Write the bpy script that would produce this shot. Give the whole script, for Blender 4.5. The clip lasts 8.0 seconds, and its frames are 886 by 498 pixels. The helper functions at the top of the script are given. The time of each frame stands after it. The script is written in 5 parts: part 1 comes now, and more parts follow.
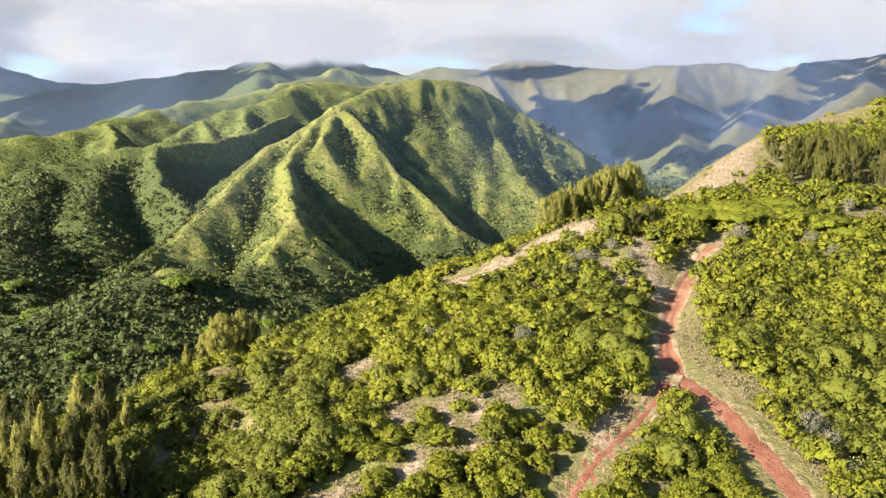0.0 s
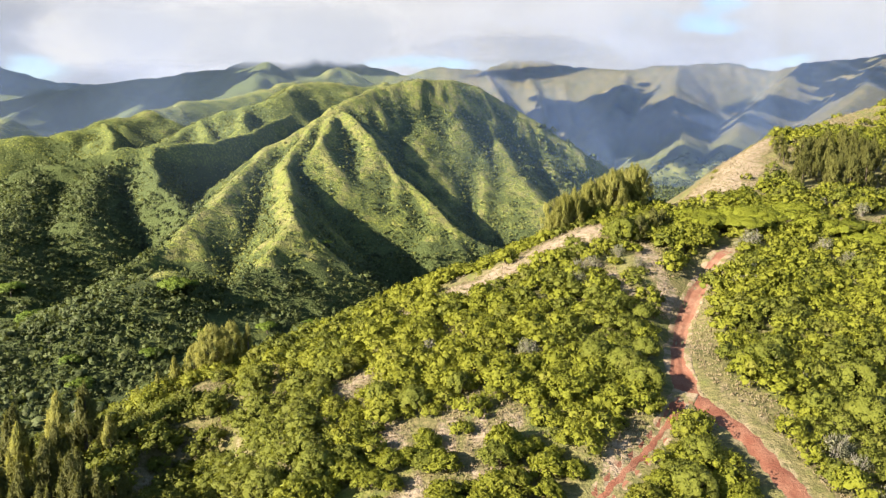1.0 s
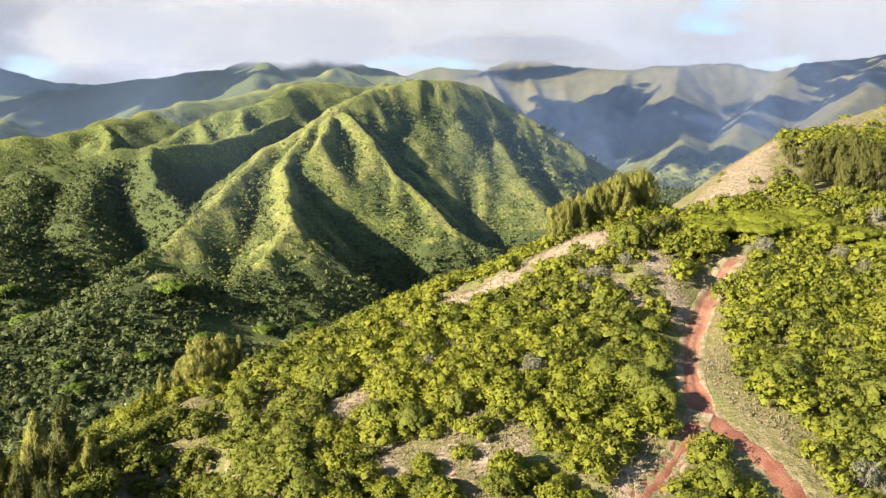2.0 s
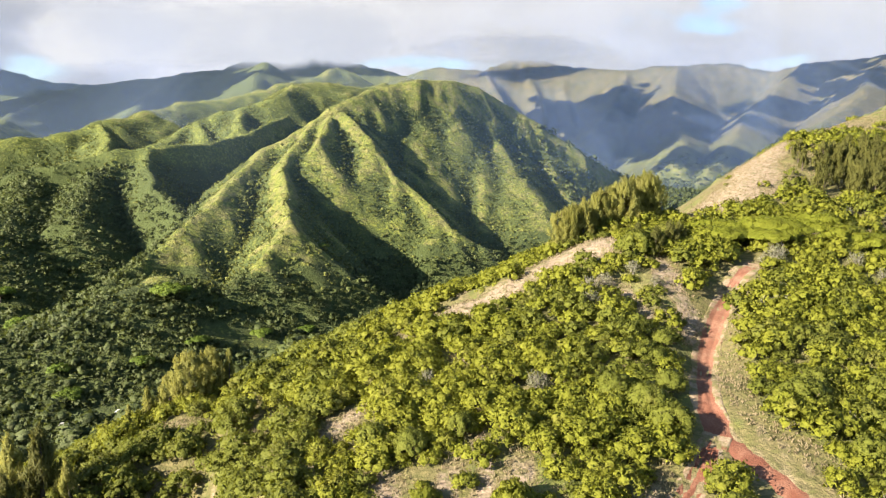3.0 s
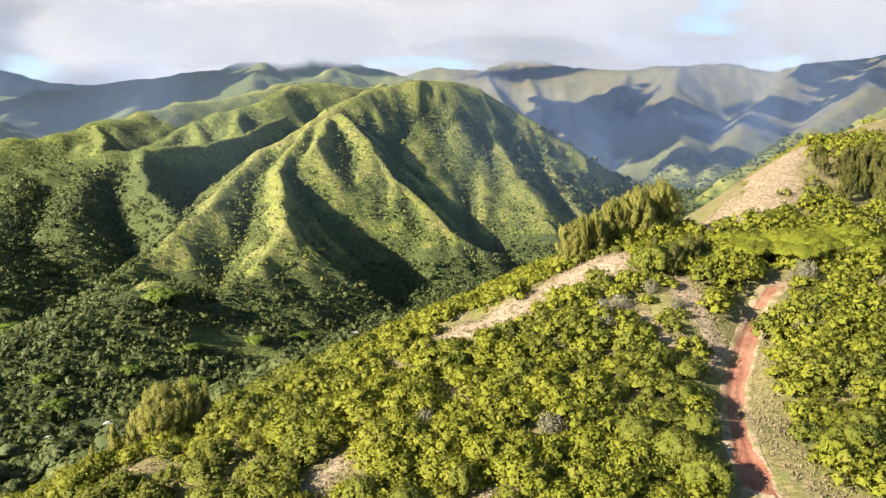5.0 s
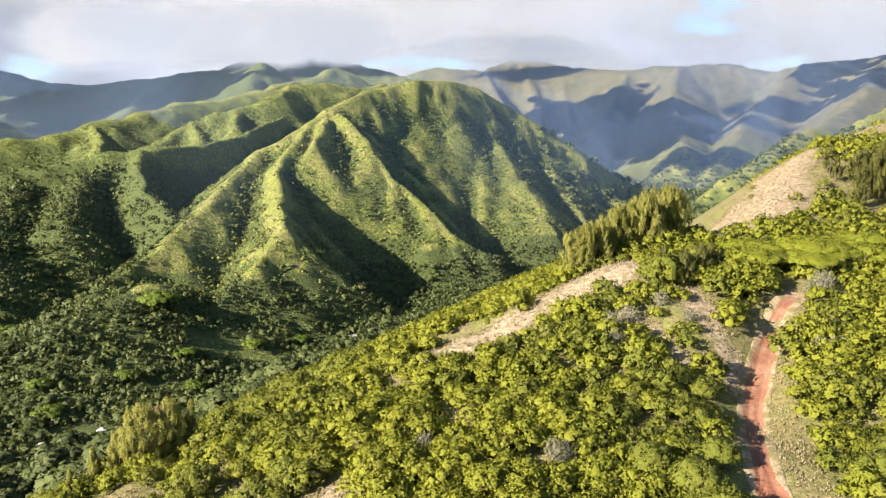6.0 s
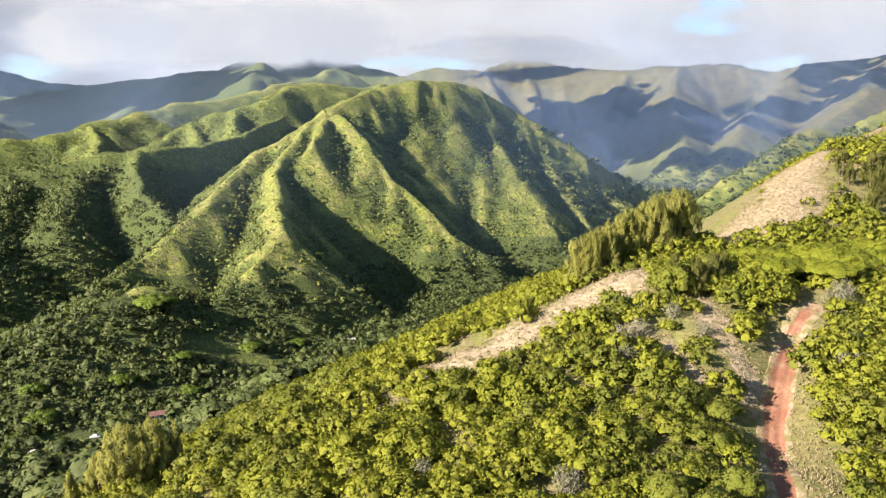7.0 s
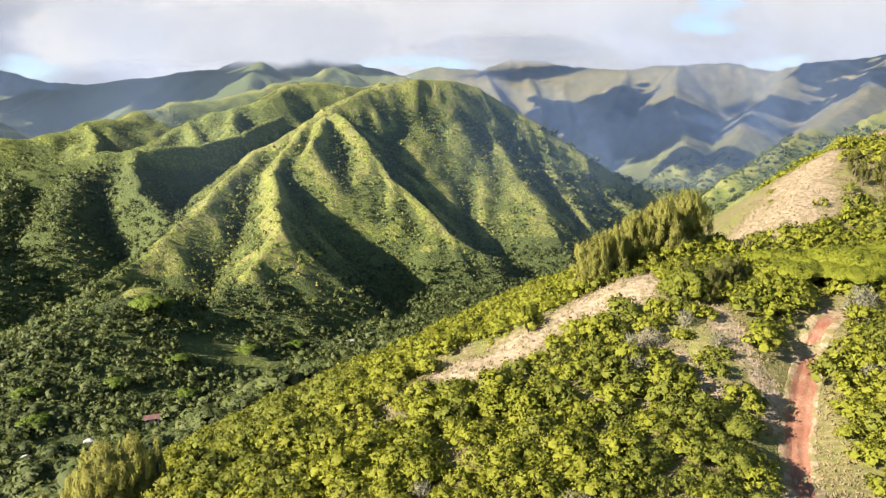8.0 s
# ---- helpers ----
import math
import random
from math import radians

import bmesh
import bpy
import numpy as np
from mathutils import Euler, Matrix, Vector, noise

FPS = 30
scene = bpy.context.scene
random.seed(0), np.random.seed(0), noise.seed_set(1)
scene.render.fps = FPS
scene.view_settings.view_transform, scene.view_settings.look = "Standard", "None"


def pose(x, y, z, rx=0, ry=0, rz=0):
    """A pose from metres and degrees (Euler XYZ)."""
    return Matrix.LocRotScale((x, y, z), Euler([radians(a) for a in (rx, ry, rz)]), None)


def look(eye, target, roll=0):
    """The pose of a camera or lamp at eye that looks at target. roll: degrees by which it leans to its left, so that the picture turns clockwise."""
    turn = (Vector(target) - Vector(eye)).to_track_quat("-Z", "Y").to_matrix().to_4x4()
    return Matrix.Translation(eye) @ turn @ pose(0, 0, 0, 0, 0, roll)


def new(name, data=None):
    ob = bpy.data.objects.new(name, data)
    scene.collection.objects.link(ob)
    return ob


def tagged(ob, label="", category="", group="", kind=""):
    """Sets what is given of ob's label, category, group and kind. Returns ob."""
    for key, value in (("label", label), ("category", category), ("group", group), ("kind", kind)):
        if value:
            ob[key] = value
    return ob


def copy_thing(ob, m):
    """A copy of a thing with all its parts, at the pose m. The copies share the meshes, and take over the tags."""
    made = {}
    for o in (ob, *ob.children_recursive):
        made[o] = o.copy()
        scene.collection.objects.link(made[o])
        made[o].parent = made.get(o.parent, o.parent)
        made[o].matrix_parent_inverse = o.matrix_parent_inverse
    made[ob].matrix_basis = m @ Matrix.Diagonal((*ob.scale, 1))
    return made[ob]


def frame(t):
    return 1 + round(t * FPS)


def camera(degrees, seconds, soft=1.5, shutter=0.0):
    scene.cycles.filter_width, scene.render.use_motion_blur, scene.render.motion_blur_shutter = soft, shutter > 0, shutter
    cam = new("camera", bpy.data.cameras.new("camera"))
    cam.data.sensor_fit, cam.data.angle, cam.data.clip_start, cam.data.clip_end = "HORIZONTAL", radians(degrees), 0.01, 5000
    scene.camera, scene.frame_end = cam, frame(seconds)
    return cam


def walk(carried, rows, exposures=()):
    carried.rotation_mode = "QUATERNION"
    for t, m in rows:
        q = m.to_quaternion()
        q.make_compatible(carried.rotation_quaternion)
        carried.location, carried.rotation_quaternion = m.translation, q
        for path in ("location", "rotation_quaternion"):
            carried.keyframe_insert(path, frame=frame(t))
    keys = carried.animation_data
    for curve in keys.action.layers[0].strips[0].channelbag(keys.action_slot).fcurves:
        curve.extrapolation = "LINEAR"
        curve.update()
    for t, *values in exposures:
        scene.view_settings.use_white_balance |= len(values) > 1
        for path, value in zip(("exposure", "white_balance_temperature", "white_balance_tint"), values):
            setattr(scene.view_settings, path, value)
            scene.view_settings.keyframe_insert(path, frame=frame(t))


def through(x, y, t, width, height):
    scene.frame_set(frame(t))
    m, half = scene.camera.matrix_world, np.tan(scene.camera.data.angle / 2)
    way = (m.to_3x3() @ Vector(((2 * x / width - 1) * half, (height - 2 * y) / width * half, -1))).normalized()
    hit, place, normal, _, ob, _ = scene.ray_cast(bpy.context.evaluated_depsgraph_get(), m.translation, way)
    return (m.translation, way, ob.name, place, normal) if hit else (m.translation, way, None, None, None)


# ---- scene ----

# ---- the camera and its walk: a drone that flies ahead and climbs a little ----
cam = camera(66, 8.0, soft=1.25)
PATH = [
    (0.0, 0.00, 0.00, 110.00, -8.000, 0.000),
    (0.5, 0.01, 2.55, 110.29, -7.994, 0.006),
    (1.0, 0.00, 5.05, 110.57, -7.989, 0.018),
    (1.5, -0.04, 7.50, 110.86, -7.978, 0.042),
    (3.0, -0.13, 14.78, 111.85, -7.966, 0.090),
    (3.5, -0.14, 17.27, 112.18, -7.962, 0.108),
    (4.0, -0.16, 19.74, 112.49, -7.956, 0.128),
    (4.5, -0.17, 22.22, 112.82, -7.953, 0.147),
    (6.0, -0.21, 29.76, 113.83, -7.950, 0.202),
    (6.5, -0.20, 32.32, 114.18, -7.943, 0.214),
    (7.0, -0.20, 34.83, 114.42, -7.944, 0.222),
    (7.5, -0.22, 37.29, 114.47, -7.962, 0.240),
    (8.0, -0.23, 39.76, 114.38, -7.984, 0.252),
]
walk(cam, [(t, pose(x, y, z, 90 + tilt, 0, -turn)) for t, x, y, z, tilt, turn in PATH])

# ---- sun and sky ----
SUN_AZ, SUN_EL = radians(-121), radians(23.5)     # azimuth from +y, clockwise
sun_way = Vector((math.sin(SUN_AZ) * math.cos(SUN_EL), math.cos(SUN_AZ) * math.cos(SUN_EL), math.sin(SUN_EL)))
sun = new("sun", bpy.data.lights.new("sun", "SUN"))
sun.data.energy, sun.data.angle, sun.data.color = 5.0, radians(0.53), (1.0, 0.86, 0.70)
sun.matrix_world = look(sun_way * 300 + Vector((0, 0, 200)), (0, 0, 200))
scene.view_settings.exposure = 2.25


class Nodes:
    """Short hand for building a node tree."""

    def __init__(self, tree):
        self.t = tree
        tree.nodes.clear()

    def add(self, kind, ins=None, operation="", attribute=""):
        n = self.t.nodes.new(kind)
        if operation:
            n.operation = operation
        if attribute:
            n.attribute_name = attribute
        for k, v in (ins or {}).items():
            self.put(n.inputs[k], v)
        return n

    def put(self, socket, v):
        if isinstance(v, bpy.types.NodeSocket):
            self.t.links.new(v, socket)
        elif isinstance(v, bpy.types.Node):
            self.t.links.new(v.outputs[0], socket)
        else:
            socket.default_value = v

    def math(self, op, a, b=0.0, clamp=False):
        n = self.add("ShaderNodeMath", {0: a, 1: b}, op)
        n.use_clamp = clamp
        return n.outputs[0]

    def vmath(self, op, a, b=(0, 0, 0)):
        return self.add("ShaderNodeVectorMath", {0: a, 1: b}, operation=op).outputs[0]

    def dot(self, a, b):
        return self.add("ShaderNodeVectorMath", {0: a, 1: b}, operation="DOT_PRODUCT").outputs["Value"]

    def noise(self, vec, scale, detail=4.0, rough=0.55, dist=0.0):
        return self.add("ShaderNodeTexNoise", {"Vector": vec, "Scale": scale, "Detail": detail, "Roughness": rough, "Distortion": dist}).outputs[0]

    def ramp(self, v, lo, hi, a=0.0, b=1.0):
        n = self.add("ShaderNodeMapRange", {0: v, 1: lo, 2: hi, 3: a, 4: b})
        n.interpolation_type = "SMOOTHSTEP"
        return n.outputs[0]

    def mix(self, f, a, b, blend="MIX"):
        n = self.add("ShaderNodeMix")
        n.data_type, n.blend_type = "RGBA", blend
        self.put(n.inputs[0], f)
        self.put(n.inputs[6], (*a, 1) if isinstance(a, tuple) else a)
        self.put(n.inputs[7], (*b, 1) if isinstance(b, tuple) else b)
        return n.outputs[2]


def build_world():
    world = bpy.data.worlds.new("sky")
    scene.world = world
    world.use_nodes = True
    n = Nodes(world.node_tree)
    way = n.add("ShaderNodeTexCoord").outputs["Generated"]
    sky = n.add("ShaderNodeTexSky")
    sky.sky_type, sky.sun_disc, sky.sun_elevation, sky.sun_rotation = "NISHITA", False, SUN_EL, SUN_AZ
    sky.air_density, sky.dust_density, sky.ozone_density = 1.0, 0.6, 1.5
    clear = n.add("ShaderNodeBackground", {0: sky.outputs[0], 1: 0.054})
    # the cloud bank that clings to the mountains ahead, thin and torn at its edges
    flat = n.vmath("MULTIPLY", way, (1.0, 1.0, 2.6))
    big = n.noise(n.vmath("ADD", flat, (3.1, 0.4, 0.2)), 2.0, 6.0, 0.52, 0.25)
    fine = n.noise(n.vmath("ADD", flat, (0.7, 2.2, 1.6)), 7.5, 7.0, 0.55, 0.4)
    sep = n.add("ShaderNodeSeparateXYZ", {0: way})
    ahead = n.ramp(sep.outputs[1], 0.05, 0.55)
    low = n.ramp(sep.outputs[2], 0.30, 0.62, 1.0, 0.0)
    cover = n.math("ADD", n.ramp(big, 0.20, 0.45), n.ramp(fine, 0.30, 0.75, -0.25, 0.35))

    def gap(az, el, wide, high, depth):
        """A window of blue between the clouds, by its direction in degrees."""
        a, e = radians(az), radians(el)
        d = n.vmath("SUBTRACT", way, (math.sin(a) * math.cos(e), math.cos(a) * math.cos(e), math.sin(e)))
        d = n.vmath("ADD", d, n.vmath("MULTIPLY", n.vmath("SUBTRACT", n.add("ShaderNodeTexNoise", {"Vector": flat, "Scale": 7.0, "Detail": 6.0}).outputs[1], (0.5, 0.5, 0.5)), (wide * 4.0, wide * 4.0, high * 4.0)))
        d = n.vmath("DIVIDE", d, (wide, wide, high))
        r = n.add("ShaderNodeVectorMath", {0: d}, operation="LENGTH").outputs["Value"]
        return n.ramp(r, 0.1, 1.5, depth, 0.0)

    for hole in ((19.6, 10.2, 0.075, 0.030, 1.15), (-3.0, 7.2, 0.12, 0.014, 0.8), (-29.5, 6.0, 0.040, 0.014, 0.8), (27.0, 6.6, 0.080, 0.012, 0.55), (15.5, 6.6, 0.060, 0.010, 0.4)):
        cover = n.math("SUBTRACT", cover, gap(*hole))
    cover = n.math("MULTIPLY", n.math("MULTIPLY", n.ramp(cover, 0.12, 0.80, 0.22, 1.0), ahead), low)
    tone = n.math("ADD", n.math("MULTIPLY", n.noise(n.vmath("ADD", flat, (1.9, 0.3, 4.0)), 1.7, 3.0, 0.5, 0.2), 0.55), n.math("MULTIPLY", n.noise(n.vmath("ADD", flat, (5.9, 1.3, 2.0)), 4.2, 6.0, 0.5, 0.3), 0.45))
    tone = n.ramp(tone, 0.38, 0.56)
    colour = n.mix(tone, (0.52, 0.545, 0.615), (1.0, 0.98, 0.97))
    cloud = n.add("ShaderNodeBackground", {0: colour, 1: 0.195})
    both = n.add("ShaderNodeMixShader", {0: cover, 1: clear.outputs[0], 2: cloud.outputs[0]})
    n.add("ShaderNodeOutputWorld", {0: both.outputs[0]})


build_world()

# ---- materials ----
def material(name):
    m = bpy.data.materials.new(name)
    m.use_nodes = True
    return m, Nodes(m.node_tree)


def finish(n, colour, rough=0.9, bump=None, strength=0.3, distance=0.3, glow_through=0.0, through_colour=None):
    ins = {"Base Color": colour, "Roughness": rough, "Specular IOR Level": 0.25}
    if bump is not None:
        ins["Normal"] = n.add("ShaderNodeBump", {"Height": bump, "Strength": strength, "Distance": distance}).outputs[0]
    out = n.add("ShaderNodeBsdfPrincipled", ins).outputs[0]
    if glow_through:
        thin = n.add("ShaderNodeBsdfTranslucent", {"Color": through_colour})
        out = n.add("ShaderNodeMixShader", {0: glow_through, 1: out, 2: thin.outputs[0]}).outputs[0]
    n.add("ShaderNodeOutputMaterial", {0: out})


def leaf_material(name, dark, light, odd, thin=0.28, patch=0.05):
    """Foliage: each leaf and each plant a little different, in drifts of lighter and darker growth."""
    m, n = material(name)
    geo = n.add("ShaderNodeNewGeometry")
    each = geo.outputs["Random Per Island"]
    plant = n.add("ShaderNodeObjectInfo").outputs["Random"]
    drift = n.noise(geo.outputs["Position"], patch, 4.0, 0.6)
    clump = n.noise(geo.outputs["Position"], 0.55, 3.0, 0.6)
    f = n.math("ADD", n.math("MULTIPLY", each, 0.14), n.math("MULTIPLY", n.ramp(drift, 0.35, 0.65), 0.40))
    f = n.math("ADD", f, n.math("MULTIPLY", n.ramp(clump, 0.35, 0.65), 0.30))
    f = n.math("ADD", f, n.math("MULTIPLY", n.math("SUBTRACT", plant, 0.5), 0.3), True)
    fine = n.noise(geo.outputs["Position"], 5.0, 4.0, 0.7)
    f = n.math("ADD", f, n.math("MULTIPLY", n.math("SUBTRACT", fine, 0.5), 1.2), True)
    c = n.mix(f, dark, light)
    c = n.mix(n.ramp(n.noise(geo.outputs["Position"], 0.21, 3.0, 0.6), 0.56, 0.72, 0.0, 0.75), c, odd)
    through = n.mix(0.5, c, (light[0] * 1.3, light[1] * 1.25, light[2] * 0.8))
    finish(n, c, 0.62, n.noise(geo.outputs["Position"], 4.5, 3.0, 0.75), 0.8, 0.30, glow_through=thin, through_colour=through)
    return m


def ground_material():
    m, n = material("land")
    geo = n.add("ShaderNodeNewGeometry")
    pos = geo.outputs["Position"]
    lush = n.add("ShaderNodeAttribute", attribute="lush").outputs["Fac"]
    bare = n.add("ShaderNodeAttribute", attribute="bare").outputs["Fac"]
    high = n.add("ShaderNodeAttribute", attribute="upland").outputs["Fac"]
    n1, n2 = n.noise(pos, 0.35, 5.0, 0.6), n.noise(pos, 2.2, 4.0, 0.65)
    n3, n4 = n.noise(pos, 0.03, 6.0, 0.6), n.noise(pos, 0.11, 6.0, 0.62)
    grass = n.mix(n.ramp(n1, 0.35, 0.65), (0.122, 0.148, 0.025), (0.196, 0.212, 0.040))
    grass = n.mix(n.ramp(n4, 0.54, 0.72, 0.0, 0.55), grass, (0.185, 0.160, 0.070))
    grass = n.mix(n.ramp(n2, 0.50, 0.62, 0.0, 0.4), grass, (0.068, 0.084, 0.019))
    grass = n.mix(n.ramp(n.noise(pos, 0.17, 7.0, 0.68), 0.46, 0.56, 0.0, 0.6), grass, (0.077, 0.100, 0.020))
    wood = n.mix(n.ramp(n4, 0.35, 0.65), (0.048, 0.066, 0.018), (0.106, 0.126, 0.032))
    wood = n.mix(n.ramp(n2, 0.4, 0.6), wood, (0.037, 0.050, 0.012))
    c = n.mix(n.ramp(n.math("ADD", lush, n.math("MULTIPLY", n.math("SUBTRACT", n4, 0.5), 1.2)), 0.20, 0.80), grass, wood)
    tuft = n.noise(pos, 0.42, 3.0, 0.6)
    c = n.mix(n.ramp(n.math("ADD", tuft, n.math("MULTIPLY", lush, 0.30)), 0.53, 0.62, 0.0, 0.8), c, (0.048, 0.066, 0.018))
    crest = n.math("MULTIPLY", n.ramp(lush, 0.10, 0.34, 1.0, 0.0), n.ramp(n4, 0.40, 0.58))
    c = n.mix(n.math("MULTIPLY", crest, 0.22), c, (0.225, 0.165, 0.105))
    up = n.mix(n.ramp(n3, 0.30, 0.70), (0.056, 0.060, 0.026), (0.122, 0.104, 0.052))
    up = n.mix(n.ramp(n4, 0.45, 0.70, 0.0, 0.6), up, (0.046, 0.054, 0.024))
    c = n.mix(high, c, up)
    streak = n.noise(n.vmath("MULTIPLY", pos, (1.0, 2.6, 2.6)), 0.9, 6.0, 0.7)
    pale = n.mix(n.ramp(streak, 0.36, 0.62), (0.172, 0.132, 0.088), (0.250, 0.204, 0.144))
    pale = n.mix(n.ramp(n1, 0.50, 0.70, 0.0, 0.5), pale, (0.215, 0.156, 0.116))
    brown = n.mix(n.ramp(streak, 0.36, 0.62), (0.078, 0.076, 0.026), (0.150, 0.128, 0.056))
    straw = n.mix(n.ramp(bare, 0.62, 0.95), brown, pale)
    straw = n.mix(n.ramp(n.noise(pos, 0.8, 5.0, 0.65), 0.50, 0.60, 0.0, 0.65), straw, (0.084, 0.087, 0.026))
    c = n.mix(n.ramp(n.math("ADD", bare, n.math("MULTIPLY", n.math("SUBTRACT", n1, 0.5), 0.7)), 0.35, 0.65), c, straw)
    relief = n.math("ADD", n.math("MULTIPLY", n2, 0.25), n.noise(pos, 0.32, 6.0, 0.7))
    finish(n, c, 0.95, relief, n.ramp(bare, 0.0, 0.6, 1.0, 0.45), 2.6)
    return m


def dirt_material():
    m, n = material("red_dirt")
    geo = n.add("ShaderNodeNewGeometry")
    pos = geo.outputs["Position"]
    rut = n.add("ShaderNodeAttribute", attribute="rut").outputs["Fac"]
    a, b = n.noise(pos, 0.45, 5.0, 0.6), n.noise(pos, 3.5, 6.0, 0.65)
    dust = n.add("ShaderNodeAttribute", attribute="dust").outputs["Fac"]
    c = n.mix(n.ramp(a, 0.35, 0.65), (0.138, 0.050, 0.029), (0.200, 0.098, 0.062))
    c = n.mix(n.math("MULTIPLY", dust, 0.8), c, n.mix(n.ramp(a, 0.35, 0.65), (0.172, 0.080, 0.050), (0.225, 0.132, 0.088)))
    c = n.mix(n.ramp(b, 0.35, 0.7, 0.0, 0.6), c, (0.110, 0.040, 0.024))
    c = n.mix(n.math("MULTIPLY", rut, 0.25), c, (0.185, 0.092, 0.058))
    edge = n.add("ShaderNodeAttribute", attribute="verge").outputs["Fac"]
    straw = n.mix(n.ramp(b, 0.3, 0.7), (0.174, 0.130, 0.081), (0.260, 0.211, 0.146))
    straw = n.mix(n.ramp(n.noise(pos, 0.35, 5.0, 0.6), 0.48, 0.68, 0.0, 0.8), straw, (0.205, 0.118, 0.077))
    straw = n.mix(n.ramp(n.noise(pos, 0.8, 4.0, 0.6), 0.44, 0.58, 0.0, 0.85), straw, (0.105, 0.102, 0.034))
    c = n.mix(n.ramp(n.math("ADD", edge, n.math("MULTIPLY", n.math("SUBTRACT", n.noise(pos, 1.1, 5.0, 0.65), 0.5), 1.5)), 0.40, 0.60), c, straw)
    finish(n, c, 0.95, n.math("ADD", b, a), 0.8, 0.15)
    return m


def plain_material(name, a, b, scale=3.0, rough=0.8, bump=0.3):
    m, n = material(name)
    pos = n.add("ShaderNodeNewGeometry").outputs["Position"]
    v = n.noise(pos, scale, 5.0, 0.6)
    finish(n, n.mix(n.ramp(v, 0.35, 0.65), a, b), rough, v, bump, 0.05)
    return m


LAND, DIRT = ground_material(), dirt_material()
BARK = plain_material("bark", (0.062, 0.046, 0.034), (0.118, 0.096, 0.074), 4.0)
DEADWOOD = plain_material("dead_wood", (0.150, 0.138, 0.112), (0.250, 0.232, 0.195), 4.0)
LEAF = leaf_material("shrub_leaf", (0.152, 0.172, 0.014), (0.188, 0.200, 0.018), (0.188, 0.188, 0.030), 0.34)
LEAF_DARK = leaf_material("dark_leaf", (0.104, 0.122, 0.014), (0.140, 0.156, 0.019), (0.150, 0.154, 0.028), 0.34)
LEAF_PALE = leaf_material("canopy_leaf", (0.150, 0.180, 0.014), (0.205, 0.222, 0.020), (0.170, 0.195, 0.016), 0.34)
NEEDLE = leaf_material("needle", (0.200, 0.208, 0.048), (0.300, 0.296, 0.084), (0.265, 0.256, 0.086), 0.52)
# darker copy of needle: olive tone, partly standing in for shade within the grove
NEEDLE_DARK = leaf_material("dark_needle", (0.080, 0.086, 0.020), (0.148, 0.150, 0.036), (0.120, 0.126, 0.030), 0.36)
FOREST = leaf_material("forest_leaf", (0.042, 0.060, 0.018), (0.100, 0.122, 0.032), (0.100, 0.108, 0.038), 0.26, 0.02)
SCRUB = leaf_material("scrub_leaf", (0.084, 0.104, 0.022), (0.166, 0.182, 0.040), (0.150, 0.158, 0.046), 0.24, 0.015)
STRAW = leaf_material("dry_grass_blade", (0.165, 0.135, 0.078), (0.270, 0.222, 0.140), (0.125, 0.128, 0.042), 0.25, 0.3)


def haze_sheet_material(name, thick, scale, colour, ragged=0.25):
    """A see-through blue sheet standing in for haze: it scatters light both ways, torn by gaps."""
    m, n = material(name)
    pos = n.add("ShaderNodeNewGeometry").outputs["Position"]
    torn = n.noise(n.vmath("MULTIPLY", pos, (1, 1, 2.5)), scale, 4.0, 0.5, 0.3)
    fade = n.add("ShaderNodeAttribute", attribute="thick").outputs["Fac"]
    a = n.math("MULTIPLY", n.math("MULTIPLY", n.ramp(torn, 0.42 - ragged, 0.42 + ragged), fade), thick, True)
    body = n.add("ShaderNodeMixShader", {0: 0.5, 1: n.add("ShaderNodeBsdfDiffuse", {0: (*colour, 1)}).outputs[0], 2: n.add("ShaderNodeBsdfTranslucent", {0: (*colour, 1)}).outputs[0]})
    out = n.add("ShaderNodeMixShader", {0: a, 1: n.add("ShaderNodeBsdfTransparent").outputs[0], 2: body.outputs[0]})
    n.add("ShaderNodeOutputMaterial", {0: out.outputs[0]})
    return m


def glowing_mist_material():
    """The cloud bank's ragged lower rim: it glows by itself to match the sky's clouds behind it."""
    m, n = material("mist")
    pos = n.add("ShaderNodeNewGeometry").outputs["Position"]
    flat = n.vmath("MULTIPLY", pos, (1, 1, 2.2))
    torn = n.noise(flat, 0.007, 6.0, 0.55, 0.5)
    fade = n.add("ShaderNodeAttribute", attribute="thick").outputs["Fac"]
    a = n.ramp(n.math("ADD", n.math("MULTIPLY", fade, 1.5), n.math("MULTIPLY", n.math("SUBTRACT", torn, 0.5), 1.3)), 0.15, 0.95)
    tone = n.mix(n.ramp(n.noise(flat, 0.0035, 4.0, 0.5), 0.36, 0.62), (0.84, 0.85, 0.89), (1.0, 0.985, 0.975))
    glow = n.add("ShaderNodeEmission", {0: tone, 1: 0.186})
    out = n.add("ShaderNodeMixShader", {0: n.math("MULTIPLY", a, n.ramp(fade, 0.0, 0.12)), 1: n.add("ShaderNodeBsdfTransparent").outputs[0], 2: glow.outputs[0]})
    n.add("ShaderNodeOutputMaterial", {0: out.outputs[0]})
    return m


MIST_GLOW = glowing_mist_material()
HAZE_SHEET = haze_sheet_material("haze", 0.14, 0.002, (0.26, 0.38, 0.72), 0.5)
HAZE_SHEET_NEAR = haze_sheet_material("thin_haze_sheet", 0.33, 0.002, (0.26, 0.40, 0.74), 0.5)
CLOUD_BODY = plain_material("cloud_billow", (0.85, 0.85, 0.86), (0.92, 0.92, 0.92), 0.01, 1.0, 0.1)
ROOF_RED = plain_material("red_roof_iron", (0.095, 0.045, 0.040), (0.155, 0.090, 0.078), 1.5, 0.6)
ROOF_PALE = plain_material("pale_roof_iron", (0.223, 0.223, 0.211), (0.285, 0.285, 0.273), 1.5, 0.6)
